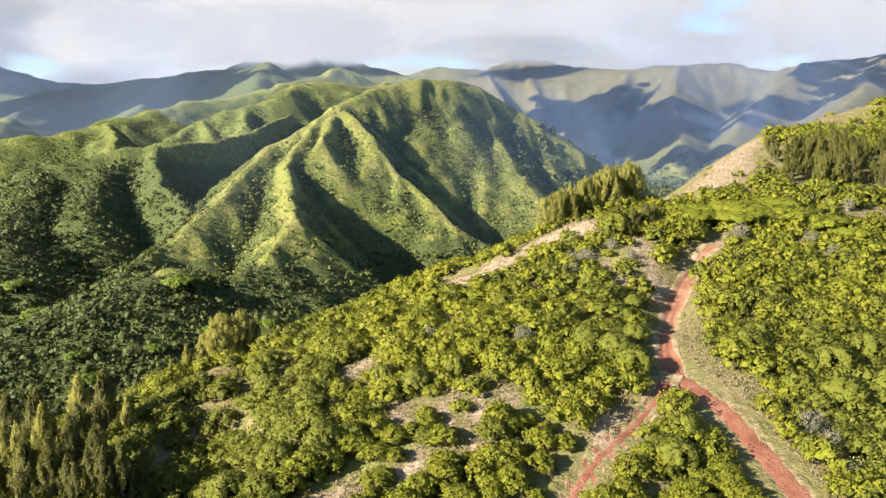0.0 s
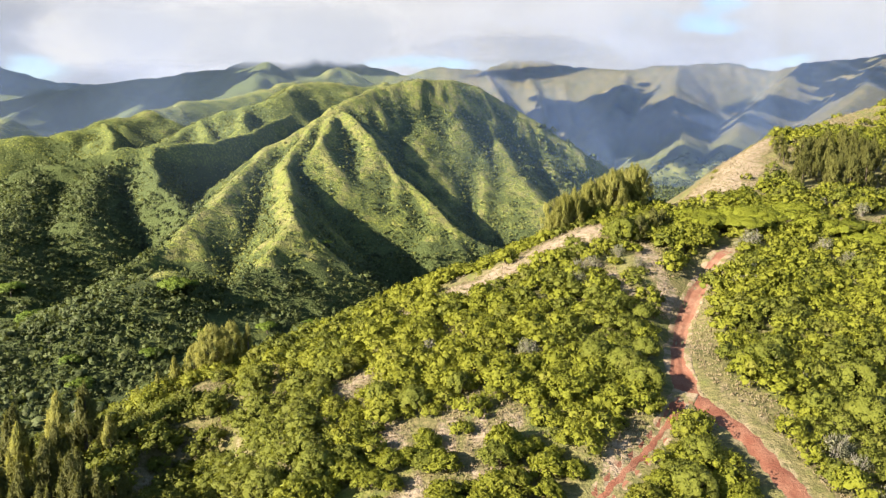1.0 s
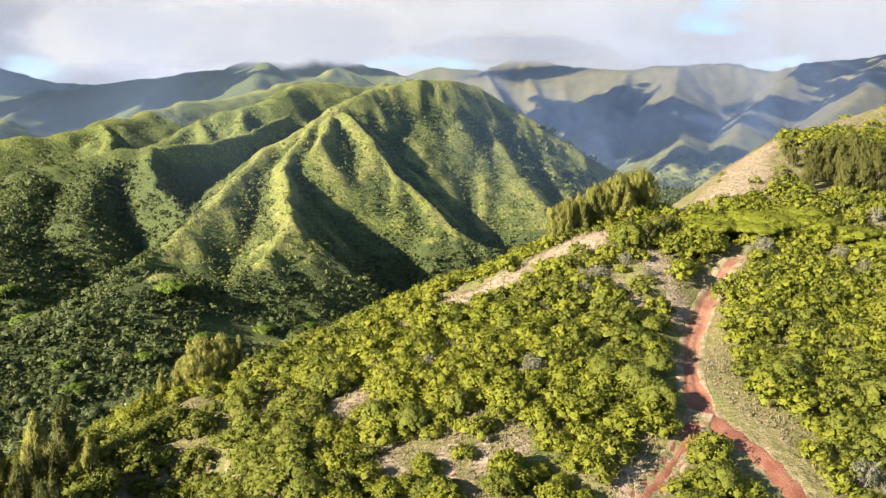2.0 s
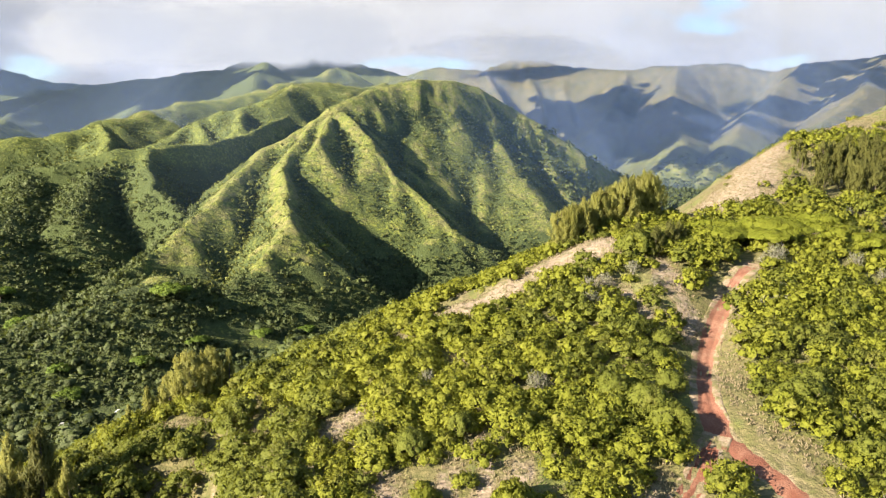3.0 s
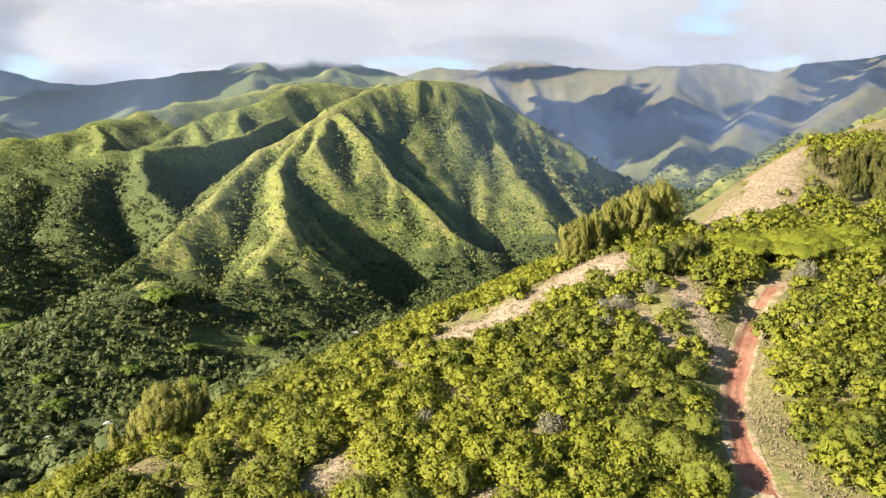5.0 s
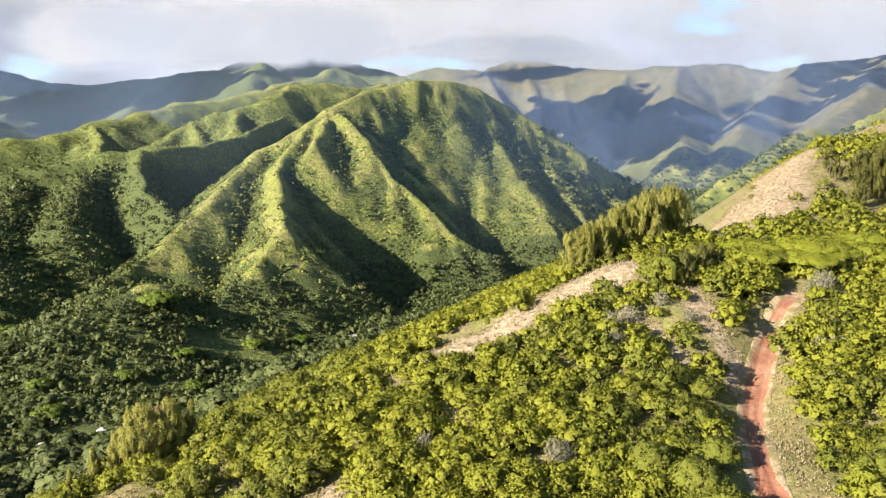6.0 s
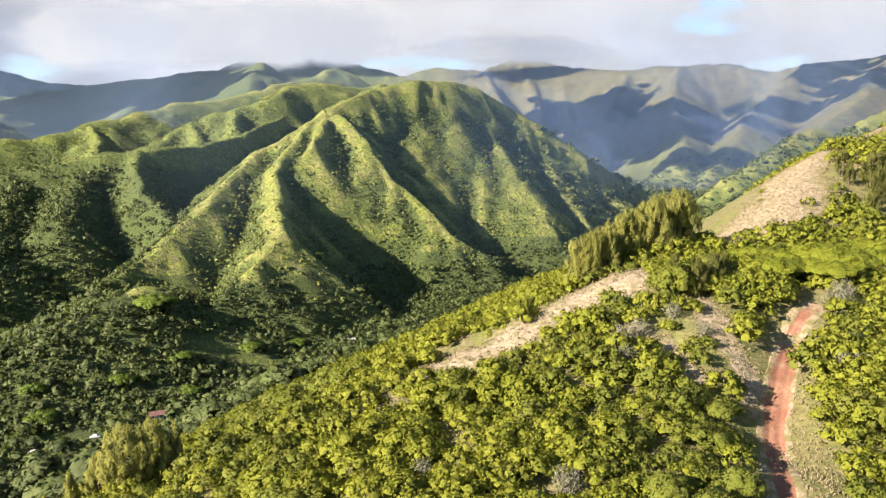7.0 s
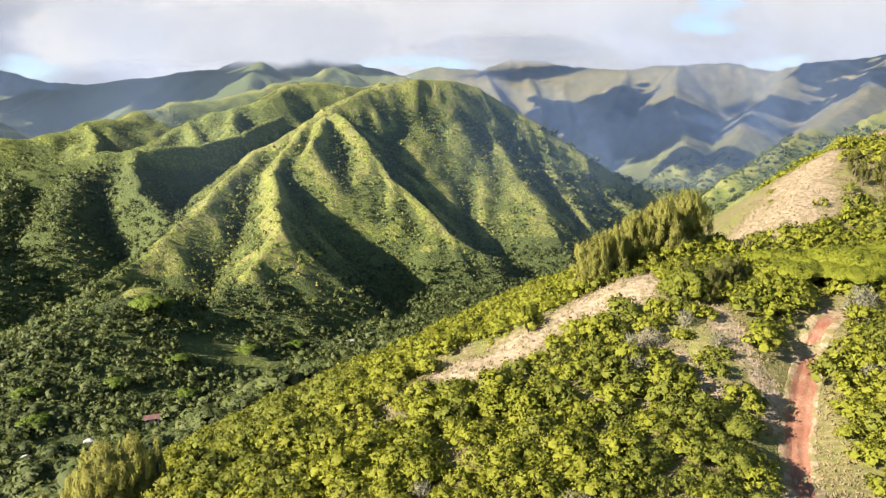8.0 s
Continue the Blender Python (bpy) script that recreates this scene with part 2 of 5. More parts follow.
WALL_PALE = plain_material("painted_board", (0.341, 0.310, 0.273), (0.409, 0.378, 0.341), 1.0, 0.8)
DARK_GLASS = plain_material("dark_glass", (0.019, 0.022, 0.025), (0.031, 0.034, 0.037), 1.0, 0.1)
WHITE_PAINT = plain_material("white_paint", (0.434, 0.434, 0.434), (0.484, 0.484, 0.477), 2.0, 0.35)
RUBBER = plain_material("rubber", (0.012, 0.012, 0.012), (0.022, 0.022, 0.022), 8.0, 0.9)
LEAF_FERN = leaf_material("umbrella_leaf", (0.068, 0.112, 0.011), (0.124, 0.174, 0.019), (0.099, 0.136, 0.019), 0.3)
LEAF_GREY = leaf_material("grey_leaf", (0.130, 0.138, 0.070), (0.225, 0.225, 0.140), (0.170, 0.178, 0.085), 0.2)

# ---- the shape of the land ----
def hashed(ix, iy, seed):
    h = (ix.astype(np.int64) * 374761393 + iy.astype(np.int64) * 668265263 + seed * 974634777) & 0xFFFFFFFF
    h = ((h ^ (h >> 13)) * 1274126177) & 0xFFFFFFFF
    return ((h ^ (h >> 16)) & 0xFFFFFF) / float(0xFFFFFF)


def vnoise(x, y, seed=0):
    """Smooth noise from -1 to 1 on a unit grid."""
    ix, iy = np.floor(x), np.floor(y)
    fx, fy = x - ix, y - iy
    fx, fy = fx * fx * (3 - 2 * fx), fy * fy * (3 - 2 * fy)
    a, b = hashed(ix, iy, seed), hashed(ix + 1, iy, seed)
    c, d = hashed(ix, iy + 1, seed), hashed(ix + 1, iy + 1, seed)
    return 2 * (a + (b - a) * fx + (c - a) * fy + (a - b - c + d) * fx * fy) - 1


def fbm(x, y, size, octaves=4, seed=0):
    total, amp = 0.0, 1.0
    for k in range(octaves):
        total = total + amp * vnoise(x / size + 17.3 * k, y / size - 9.1 * k, seed + k)
        size, amp = size / 2.03, amp * 0.5
    return total / 1.6


def along(x, y, line):
    """Distance to a line of (x, y, z) points, the height of its nearest point, and which side (+ is left of its run)."""
    best, high, side = np.full(np.shape(x), 1e9), np.zeros(np.shape(x)), np.zeros(np.shape(x))
    for (ax, ay, az), (bx, by, bz) in zip(line, line[1:]):
        dx, dy = bx - ax, by - ay
        t = np.clip(((x - ax) * dx + (y - ay) * dy) / (dx * dx + dy * dy), 0, 1)
        ox, oy = x - ax - t * dx, y - ay - t * dy
        d = np.hypot(ox, oy)
        near = d < best
        best, high = np.where(near, d, best), np.where(near, az + t * (bz - az), high)
        side = np.where(near, np.sign(dx * oy - dy * ox), side)
    return best, high, side


def ridge(x, y, line, slope, wide=4.0):
    """Land that falls away on both sides of a crest line; slope: one number, or that of the right and of the left flank of its run."""
    top = np.full(np.shape(x), -1e9)
    right, left = slope if isinstance(slope, tuple) else (slope, slope)
    for (ax, ay, az), (bx, by, bz) in zip(line, line[1:]):
        dx, dy = bx - ax, by - ay
        t = np.clip(((x - ax) * dx + (y - ay) * dy) / (dx * dx + dy * dy), 0, 1)
        ox, oy = x - ax - t * dx, y - ay - t * dy
        d = np.hypot(ox, oy)
        flank = np.clip(0.5 + 0.7 * (dx * oy - dy * ox) / (np.hypot(dx, dy) * np.maximum(d, 1.0)), 0, 1)
        top = np.maximum(top, az + t * (bz - az) - (right + (left - right) * flank) * (np.sqrt(d * d + wide * wide) - wide))
    return top


def smax(a, b, k):
    """The higher of two lands, rounded where they meet."""
    h = np.clip(0.5 + 0.5 * (a - b) / k, 0, 1)
    return b + (a - b) * h + k * h * (1 - h)


# the hill across the valley: its crest and the spurs that come down from it
HILL = [
    ([(-112, 752, 163), (-79, 795, 182), (-31, 850, 199), (12, 885, 201), (48, 905, 196)], (1.9, 1.4), 9),
    ([(48, 905, 196), (86, 925, 175), (135, 940, 148), (182, 950, 119), (233, 985, 88), (318, 1083, 54)], 2.2, 6),
    ([(-113, 752, 162), (-151, 700, 131), (-170, 684, 119), (-177, 624, 95), (-181, 548, 70), (-192, 508, 57), (-204, 475, 42), (-213, 433, 27)], 0.8, 1.5),
    ([(-131, 718, 145), (-139, 670, 122), (-139, 622, 99), (-127, 560, 78), (-113, 508, 63), (-106, 492, 46), (-98, 478, 22)], 0.95, 1.0),
    ([(-113, 508, 63), (-120, 474, 44), (-135, 440, 25)], 0.85, 1.5),
    ([(-118, 720, 150), (-116, 668, 124), (-105, 648, 101), (-93, 630, 76)], 0.95, 1.0),
    ([(-104, 735, 156), (-74, 702, 127), (-46, 666, 92), (-15, 641, 67), (7, 619, 45), (34, 612, 30), (64, 640, 15)], (0.80, 1.10), 1.0),
    ([(-31, 850, 196), (-19, 832, 163), (2, 805, 120), (15, 780, 88)], (0.6, 1.4), 1.0),
    ([(12, 885, 199), (21, 868, 169), (41, 850, 134), (47, 830, 101)], (0.6, 1.5), 1.0),
    ([(42, 903, 198), (60, 893, 146), (72, 872, 100), (90, 845, 65), (110, 810, 24), (124, 785, 6)], (0.55, 1.6), 1.0),
    ([(79, 921, 178), (92, 912, 129), (114, 890, 71), (141, 850, 15)], (0.5, 1.6), 1.0),
    ([(118, 935, 157), (133, 925, 110), (152, 900, 60), (171, 880, 25)], (0.5, 1.6), 1.0),
    ([(154, 945, 137), (174, 925, 85), (205, 905, 40)], (0.5, 1.2), 1.0),
    ([(200, 962, 107), (232, 945, 60), (252, 930, 28)], (0.5, 1.3), 1.0),
]
# ridges to its left and behind it
MIDDLE = [
    ([(-416, 643, 83), (-373, 665, 101), (-337, 682, 112), (-290, 695, 118), (-271, 722, 121), (-255, 758, 122), (-231, 850, 137), (-212, 980, 165)], 1.9, 2),
    ([(-290, 695, 118), (-281, 665, 98), (-256, 625, 81), (-231, 600, 72), (-207, 572, 61)], 1.0, 1.5),
    ([(-353, 712, 112), (-323, 640, 88), (-297, 560, 65)], 0.75, 5),
    ([(-394, 685, 99), (-359, 590, 71), (-329, 500, 54)], 0.6, 6),
    ([(-552, 861, 132), (-498, 890, 140), (-454, 925, 152)], 1.25, 4),
    ([(-454, 925, 152), (-421, 880, 135), (-397, 840, 119)], 0.85, 2),
    ([(-370, 890, 128), (-358, 930, 137), (-339, 985, 159), (-288, 1000, 177), (-248, 1035, 193), (-232, 1177, 224)], 0.7, 4),
    ([(-339, 985, 159), (-302, 900, 135)], 0.8, 2),
    ([(-288, 1000, 177), (-254, 900, 146)], 0.8, 2),
    ([(-508, 1067, 159), (-460, 1275, 204), (-364, 1432, 238), (-259, 1746, 321)], 0.5, 6),
    ([(-232, 1177, 224), (-120, 1300, 235), (-60, 1500, 262), (9, 1841, 274)], 0.55, 8),
    ([(-224, 335, 14), (-213, 356, 19), (-195, 370, 24), (-185, 403, 33), (-176, 434, 36)], 0.45, 4),
]
# the mountains at the head of the valleys
FAR = [
    ([(-1172, 1629, 204), (-1079, 1839, 260), (-982, 1945, 299), (-752, 2053, 345), (-669, 2054, 355), (-586, 2055, 358), (-511, 2164, 430), (-372, 2162, 420), (-239, 2056, 371), (-101, 1949, 322), (9, 1841, 274)], 0.50, 10),
    ([(-1900, 2900, 480), (-1640, 2760, 425), (-1500, 2700, 385), (-1250, 2750, 350)], 0.6, 20),
    ([(-752, 2053, 345), (-760, 1800, 250), (-700, 1500, 170), (-640, 1200, 130)], 0.55, 10),
    ([(-511, 2164, 430), (-470, 1850, 330), (-420, 1560, 245)], 0.55, 10),
    ([(-982, 1945, 299), (-1000, 1650, 210), (-900, 1350, 150)], 0.55, 10),
    ([(-257, 3384, 479), (-11, 3389, 514), (201, 3287, 502), (372, 3400, 590), (546, 3289, 520), (683, 3184, 490), (788, 2978, 460), (988, 2879, 474), (1150, 2879, 476)], 0.80, 12),
    ([(1150, 2879, 476), (1174, 2879, 476), (1311, 2772, 432), (1391, 2673, 450), (1483, 2572, 449), (1559, 2471, 447), (1745, 2372, 462), (2300, 2000, 500)], 0.75, 12),
    ([(201, 3287, 502), (260, 2950, 330), (300, 2650, 210)], 0.85, 8),
    ([(372, 3400, 590), (430, 3050, 350), (420, 2750, 230)], 0.85, 8),
    ([(546, 3289, 520), (540, 3000, 330), (500, 2700, 220)], 0.85, 8),
    ([(788, 2978, 460), (640, 2620, 290), (470, 2250, 170)], 0.80, 8),
    ([(948, 2826, 456), (800, 2420, 275), (700, 2033, 190), (600, 1717, 105)], 0.75, 10),
    ([(1370, 2672, 443), (995, 2242, 257), (754, 1822, 141), (567, 1505, 45)], 0.75, 10),
    ([(1559, 2471, 447), (1008, 1733, 223), (714, 1419, 146), (503, 1206, 72)], 0.72, 10),
    ([(1138, 1541, 296), (811, 1226, 210), (548, 965, 140), (362, 805, 75)], 0.72, 10),
]
# the brow of the near spur, beyond which the land drops to the valley
BROW = [(-75, 60, 60), (-52, 92, 70), (-36, 102, 77), (-14, 117, 82), (0, 128, 85), (28, 138, 96), (46, 158, 98), (64, 167, 101), (92, 204, 115), (136, 246, 123), (175, 272, 132), (330, 330, 150)]


def near_land(x, y):
    u, v = np.clip(x, -150, 110), np.clip(y, -150, 250) - 110
    top = 84.0 + 0.1526 * u + 0.1201 * v - 0.00133 * u * u + 0.00203 * u * v - 0.00054 * v * v
    d, high, side = along(x, y, BROW)
    # close to the brow the land follows its height
    top = top + (high - top) * np.exp(-((d / 16.0) ** 2)) * 0.85
    off = np.clip(d * side, 0, None)
    top = top - (0.30 + 0.25 * np.clip((x - 40) / 20, 0, 1)) * off - 0.0012 * off * off
    # the shoulder that runs on below the brow towards the valley
    below = 73 + 0.36 * (np.clip(x, -200, 26) + 9) - 0.20 * (y - 169) - 0.0035 * np.clip(y - 240, 0, 200) ** 2 - 0.0015 * np.clip(-x - 10, 0, 300) ** 2
    top = np.where((y > 135) & (x < 60), smax(top, below, 7.0), top)
    dip = along(x, y, [(-34, 40, 0), (-31, 60, 0), (-28, 74, 0), (-30, 84, 0)])[0]
    top = top - 6.5 * np.exp(-((dip / 7.5) ** 2))
    # the track runs in a hollow between the shrubs
    hollow = along(x, y, [(45, 122, 0), (42.5, 117, 0), (37.5, 108.5, 0), (34, 101, 0)])[0]
    top = top - 2.4 * np.exp(-((hollow / 4.5) ** 2))
    right = np.clip(x - 70, 0, None)
    return top - 0.004 * right ** 2 * (y < 170) * np.clip((170 - y) / 60, 0, 1)


def land(x, y):
    """The height of the ground at x, y."""
    x, y = np.asarray(x, float), np.asarray(y, float)
    r = np.hypot(x, y)
    rough = np.clip((r - 230) / 250, 0, 1)
    wx = x + rough * (5 * fbm(x, y, 70, 3, 5) + 2.5 * fbm(x, y, 16, 2, 8)) * (1 + r / 2200)
    wy = y + rough * (5 * fbm(x, y, 70, 3, 11) + 2.5 * fbm(x, y, 16, 2, 14)) * (1 + r / 2200)
    h = np.clip(0.035 * (y - 450), 0, 110) + 1.2 * fbm(x, y, 60, 3, 21)
    far = -1e9 * np.ones_like(h)
    for line, slope, wide in HILL:
        far = smax(far, ridge(wx, wy, line, slope, wide), 1.2)
    for line, slope, wide in MIDDLE:
        far = smax(far, ridge(wx, wy, line, slope, wide), 2.5)
    for line, slope, wide in FAR:
        far = smax(far, ridge(wx, wy, line, slope, wide), 14.0)
    far = far + rough * (2.2 * fbm(x, y, 34, 4, 31) + 0.006 * np.clip(r - 900, 0, 2500) * fbm(x, y, 230, 4, 33))
    rib = 1 - np.abs(vnoise(x / 95 + 3.1 * fbm(x, y, 260, 2, 52), y / 150, 51))
    rib = rib * rib + 0.45 * (1 - np.abs(vnoise(x / 42, y / 66, 53)))
    wild = np.clip((np.hypot(x - 20, (y - 760) * 0.8) - 300) / 120, 0, 1) * np.clip((r - 520) / 200, 0, 1)
    far = far + wild * 11 * np.clip(1.6 - r / 1800, 0.35, 1) * (rib - 0.75)
    h = smax(h, far, 9.0)
    near = near_land(x, y) + 0.5 * fbm(x, y, 9, 3, 41) + 0.9 * fbm(x, y, 31, 2, 44)
    h = smax(h, near, 8.0)
    return h

# ---- mesh helpers ----
def mesh_from(name, verts, faces, mats, smooth=False, attrs=None, normals=None):
    """A mesh from an array of places and an array of triangles or quads (or a list of several such arrays)."""
    me = bpy.data.meshes.new(name)
    faces = faces if isinstance(faces, list) else [faces]
    faces = [np.asarray(f) for f in faces if len(f)]
    me.vertices.add(len(verts))
    me.vertices.foreach_set("co", np.ascontiguousarray(verts, dtype=np.float32).ravel())
    sizes = np.concatenate([np.full(len(f), f.shape[1]) for f in faces])
    loops = np.concatenate([f.ravel() for f in faces])
    me.loops.add(len(loops))
    me.loops.foreach_set("vertex_index", loops.astype(np.int32))
    me.polygons.add(len(sizes))
    me.polygons.foreach_set("loop_start", np.concatenate([[0], np.cumsum(sizes)[:-1]]).astype(np.int32))
    soft = np.zeros(len(sizes), bool)
    soft[:len(faces[0]) if smooth == "first" else len(sizes) if smooth else 0] = True
    me.polygons.foreach_set("use_smooth", soft)
    for m in mats:
        me.materials.append(m)
    for key, values in (attrs or {}).items():
        me.attributes.new(key, "FLOAT", "POINT").data.foreach_set("value", np.asarray(values, dtype=np.float32))
    if normals is not None:
        me.attributes.new("custom_normal", "FLOAT_VECTOR", "POINT").data.foreach_set("vector", np.ascontiguousarray(normals, dtype=np.float32).ravel())
    me.update(calc_edges=True)
    me.validate()
    return me


def ico(level):
    bm = bmesh.new()
    bmesh.ops.create_icosphere(bm, subdivisions=level, radius=1.0)
    v = np.array([p.co[:] for p in bm.verts])
    f = np.array([[q.index for q in face.verts] for face in bm.faces])
    bm.free()
    return v, f


ICO_V, ICO_F = ico(1)


def unit(v):
    return v / np.maximum(np.linalg.norm(v, axis=-1, keepdims=True), 1e-9)


def leaves(rng, place, normal, long, wide, lean=0.6, grow=None, kite=True):
    """Kite-shaped or three-cornered leaf sprays at the places given, facing about along their normals. grow: the way they point."""
    k = len(place)
    nrm = unit(normal + lean * rng.normal(size=(k, 3)))
    run = rng.normal(size=(k, 3)) if grow is None else grow + 0.35 * rng.normal(size=(k, 3))
    run = unit(run - (run * nrm).sum(1, keepdims=True) * nrm)
    side = np.cross(nrm, run)
    long, wide = np.reshape(long, (-1, 1)) * np.ones((k, 1)), np.reshape(wide, (-1, 1)) * np.ones((k, 1))
    if not kite:
        v = np.stack([place - run * long * 0.45 - side * wide * 0.5, place - run * long * 0.45 + side * wide * 0.5, place + run * long * 0.6], 1).reshape(-1, 3)
        return v, np.arange(3 * k).reshape(-1, 3)[:, ::-1]
    v = np.stack([place - run * long * 0.5, place + side * wide * 0.5 - nrm * wide * 0.15,
                  place + run * long * 0.5, place - side * wide * 0.5 - nrm * wide * 0.15], 1).reshape(-1, 3)
    return v, np.arange(4 * k).reshape(-1, 4)[:, ::-1]


def cores(rng, centre, radius, squash=0.85):
    """Lumpy inner masses that the leaves stand on."""
    k = len(centre)
    bump = 1 + 0.26 * rng.normal(size=(k, len(ICO_V), 1)).clip(-1.5, 1.5)
    v = centre[:, None] + ICO_V[None] * bump * radius[:, None, None] * np.array([1, 1, squash])
    f = (ICO_F[None] + (np.arange(k) * len(ICO_V))[:, None, None]).reshape(-1, 3)
    return v.reshape(-1, 3), f


def join(*parts):
    verts, faces, at = [], [], 0
    for v, f in parts:
        verts.append(v)
        faces.append(f + at)
        at += len(v)
    return np.concatenate(verts), faces


def crown_cloud(rng, base, radius, height, lobes, per_lobe, leaf, cored=3, kite=True, body=0.72, lean=0.34, lobe=(0.32, 0.56), skin=(0.72, 1.12)):
    """Crowns of many plants at once: lobes round each crown, and leaf sprays over the lobes."""
    k = len(base)
    az = rng.uniform(0, 2 * np.pi, (k, 1)) + 2.4 * np.arange(lobes) + rng.uniform(-0.5, 0.5, (k, lobes))
    up = (np.arange(lobes) + rng.uniform(0.05, 0.95, (k, lobes))) / lobes
    out = np.sqrt(np.clip(1 - up ** 2, 0, 1)) * rng.uniform(0.5, 0.85, (k, lobes))
    c = np.stack([np.cos(az) * out * radius[:, None], np.sin(az) * out * radius[:, None], (0.25 + 0.52 * up) * height[:, None]], -1)
    r = radius[:, None] * rng.uniform(*lobe, (k, lobes))
    c = c + base[:, None]
    heart = c[:, lobes - cored:].reshape(-1, 3)
    cv = cores(rng, heart, body * r[:, lobes - cored:].reshape(-1))
    d = rng.normal(size=(k, lobes, per_lobe, 3))
    d[..., 2] = d[..., 2] * 0.8 + 0.45
    d = unit(d)
    p = c[:, :, None] + d * (r[..., None, None] * rng.uniform(*skin, (k, lobes, per_lobe, 1))) * np.array([1, 1, 0.9])
    size = (leaf * rng.uniform(0.6, 1.35, (k, lobes, per_lobe)) * np.clip(radius / radius.mean(), 0.6, 1.6)[:, None, None]).reshape(-1)
    lv = leaves(rng, p.reshape(-1, 3), d.reshape(-1, 3), size, size * (0.62 if kite else 0.85), lean, None, kite)
    # the foliage is lit as the rounded mass that it makes up
    whole = unit(p - base[:, None, None] - np.array([0, 0, 0.3]) * height[:, None, None, None])
    soft = unit(0.40 * d + 0.60 * whole + np.array([0, 0, 0.18]) + 0.24 * rng.normal(size=d.shape)).reshape(-1, 3)
    inner = np.zeros((0, 3))
    if len(heart):
        many = len(ICO_V)
        foot = np.repeat(base + np.array([0, 0, 0.3]) * height[:, None], cored * many, 0)
        inner = unit(0.40 * unit(cv[0] - np.repeat(heart, many, 0)) + 0.60 * unit(cv[0] - foot) + np.array([0, 0, 0.18]) + 0.15 * rng.normal(size=cv[0].shape))
    v, f = join(cv, lv)
    return v, f, np.concatenate([inner, np.repeat(soft, 4 if kite else 3, 0)])


def part(name, data, parent, label=""):
    ob = new(name, data)
    ob.parent = parent
    return tagged(ob, label)


def tube(points, radii, sides=6):
    """A tapered limb through the points."""
    pts, verts, faces = [Vector(p) for p in points], [], []
    for i, (p, r) in enumerate(zip(pts, radii)):
        run = (pts[min(i + 1, len(pts) - 1)] - pts[max(i - 1, 0)]).normalized()
        a = run.orthogonal().normalized()
        b = run.cross(a)
        verts += [p + (a * math.cos(2 * math.pi * j / sides) + b * math.sin(2 * math.pi * j / sides)) * r for j in range(sides)]
    for i in range(len(pts) - 1):
        for j in range(sides):
            k = (j + 1) % sides
            faces.append((i * sides + j, i * sides + k, (i + 1) * sides + k, (i + 1) * sides + j))
    return np.array([v[:] for v in verts]), np.array(faces)


# ---- where things grow ----
ROAD = [(54, 129.5, 0), (50, 126.8, 0), (46.6, 123.2, 0), (43.6, 118.3, 0), (39.1, 111.1, 0), (36.0, 105.4, 0), (32.2, 95.9, 0), (30.3, 90.0, 0), (29.7, 84.8, 0), (30.6, 80.7, 0), (32.3, 76.7, 0), (33.2, 72.8, 0), (33.7, 68.9, 0), (34.0, 65.9, 0), (36, 50, 0), (38, 30, 0), (37, 0, 0)]
BRANCH = [(29.3, 84.3, 0), (25.8, 78.7, 0), (21.9, 73.6, 0), (18.3, 69.6, 0), (15.4, 66.6, 0), (10, 58, 0), (2, 50, 0), (-8, 40, 0)]
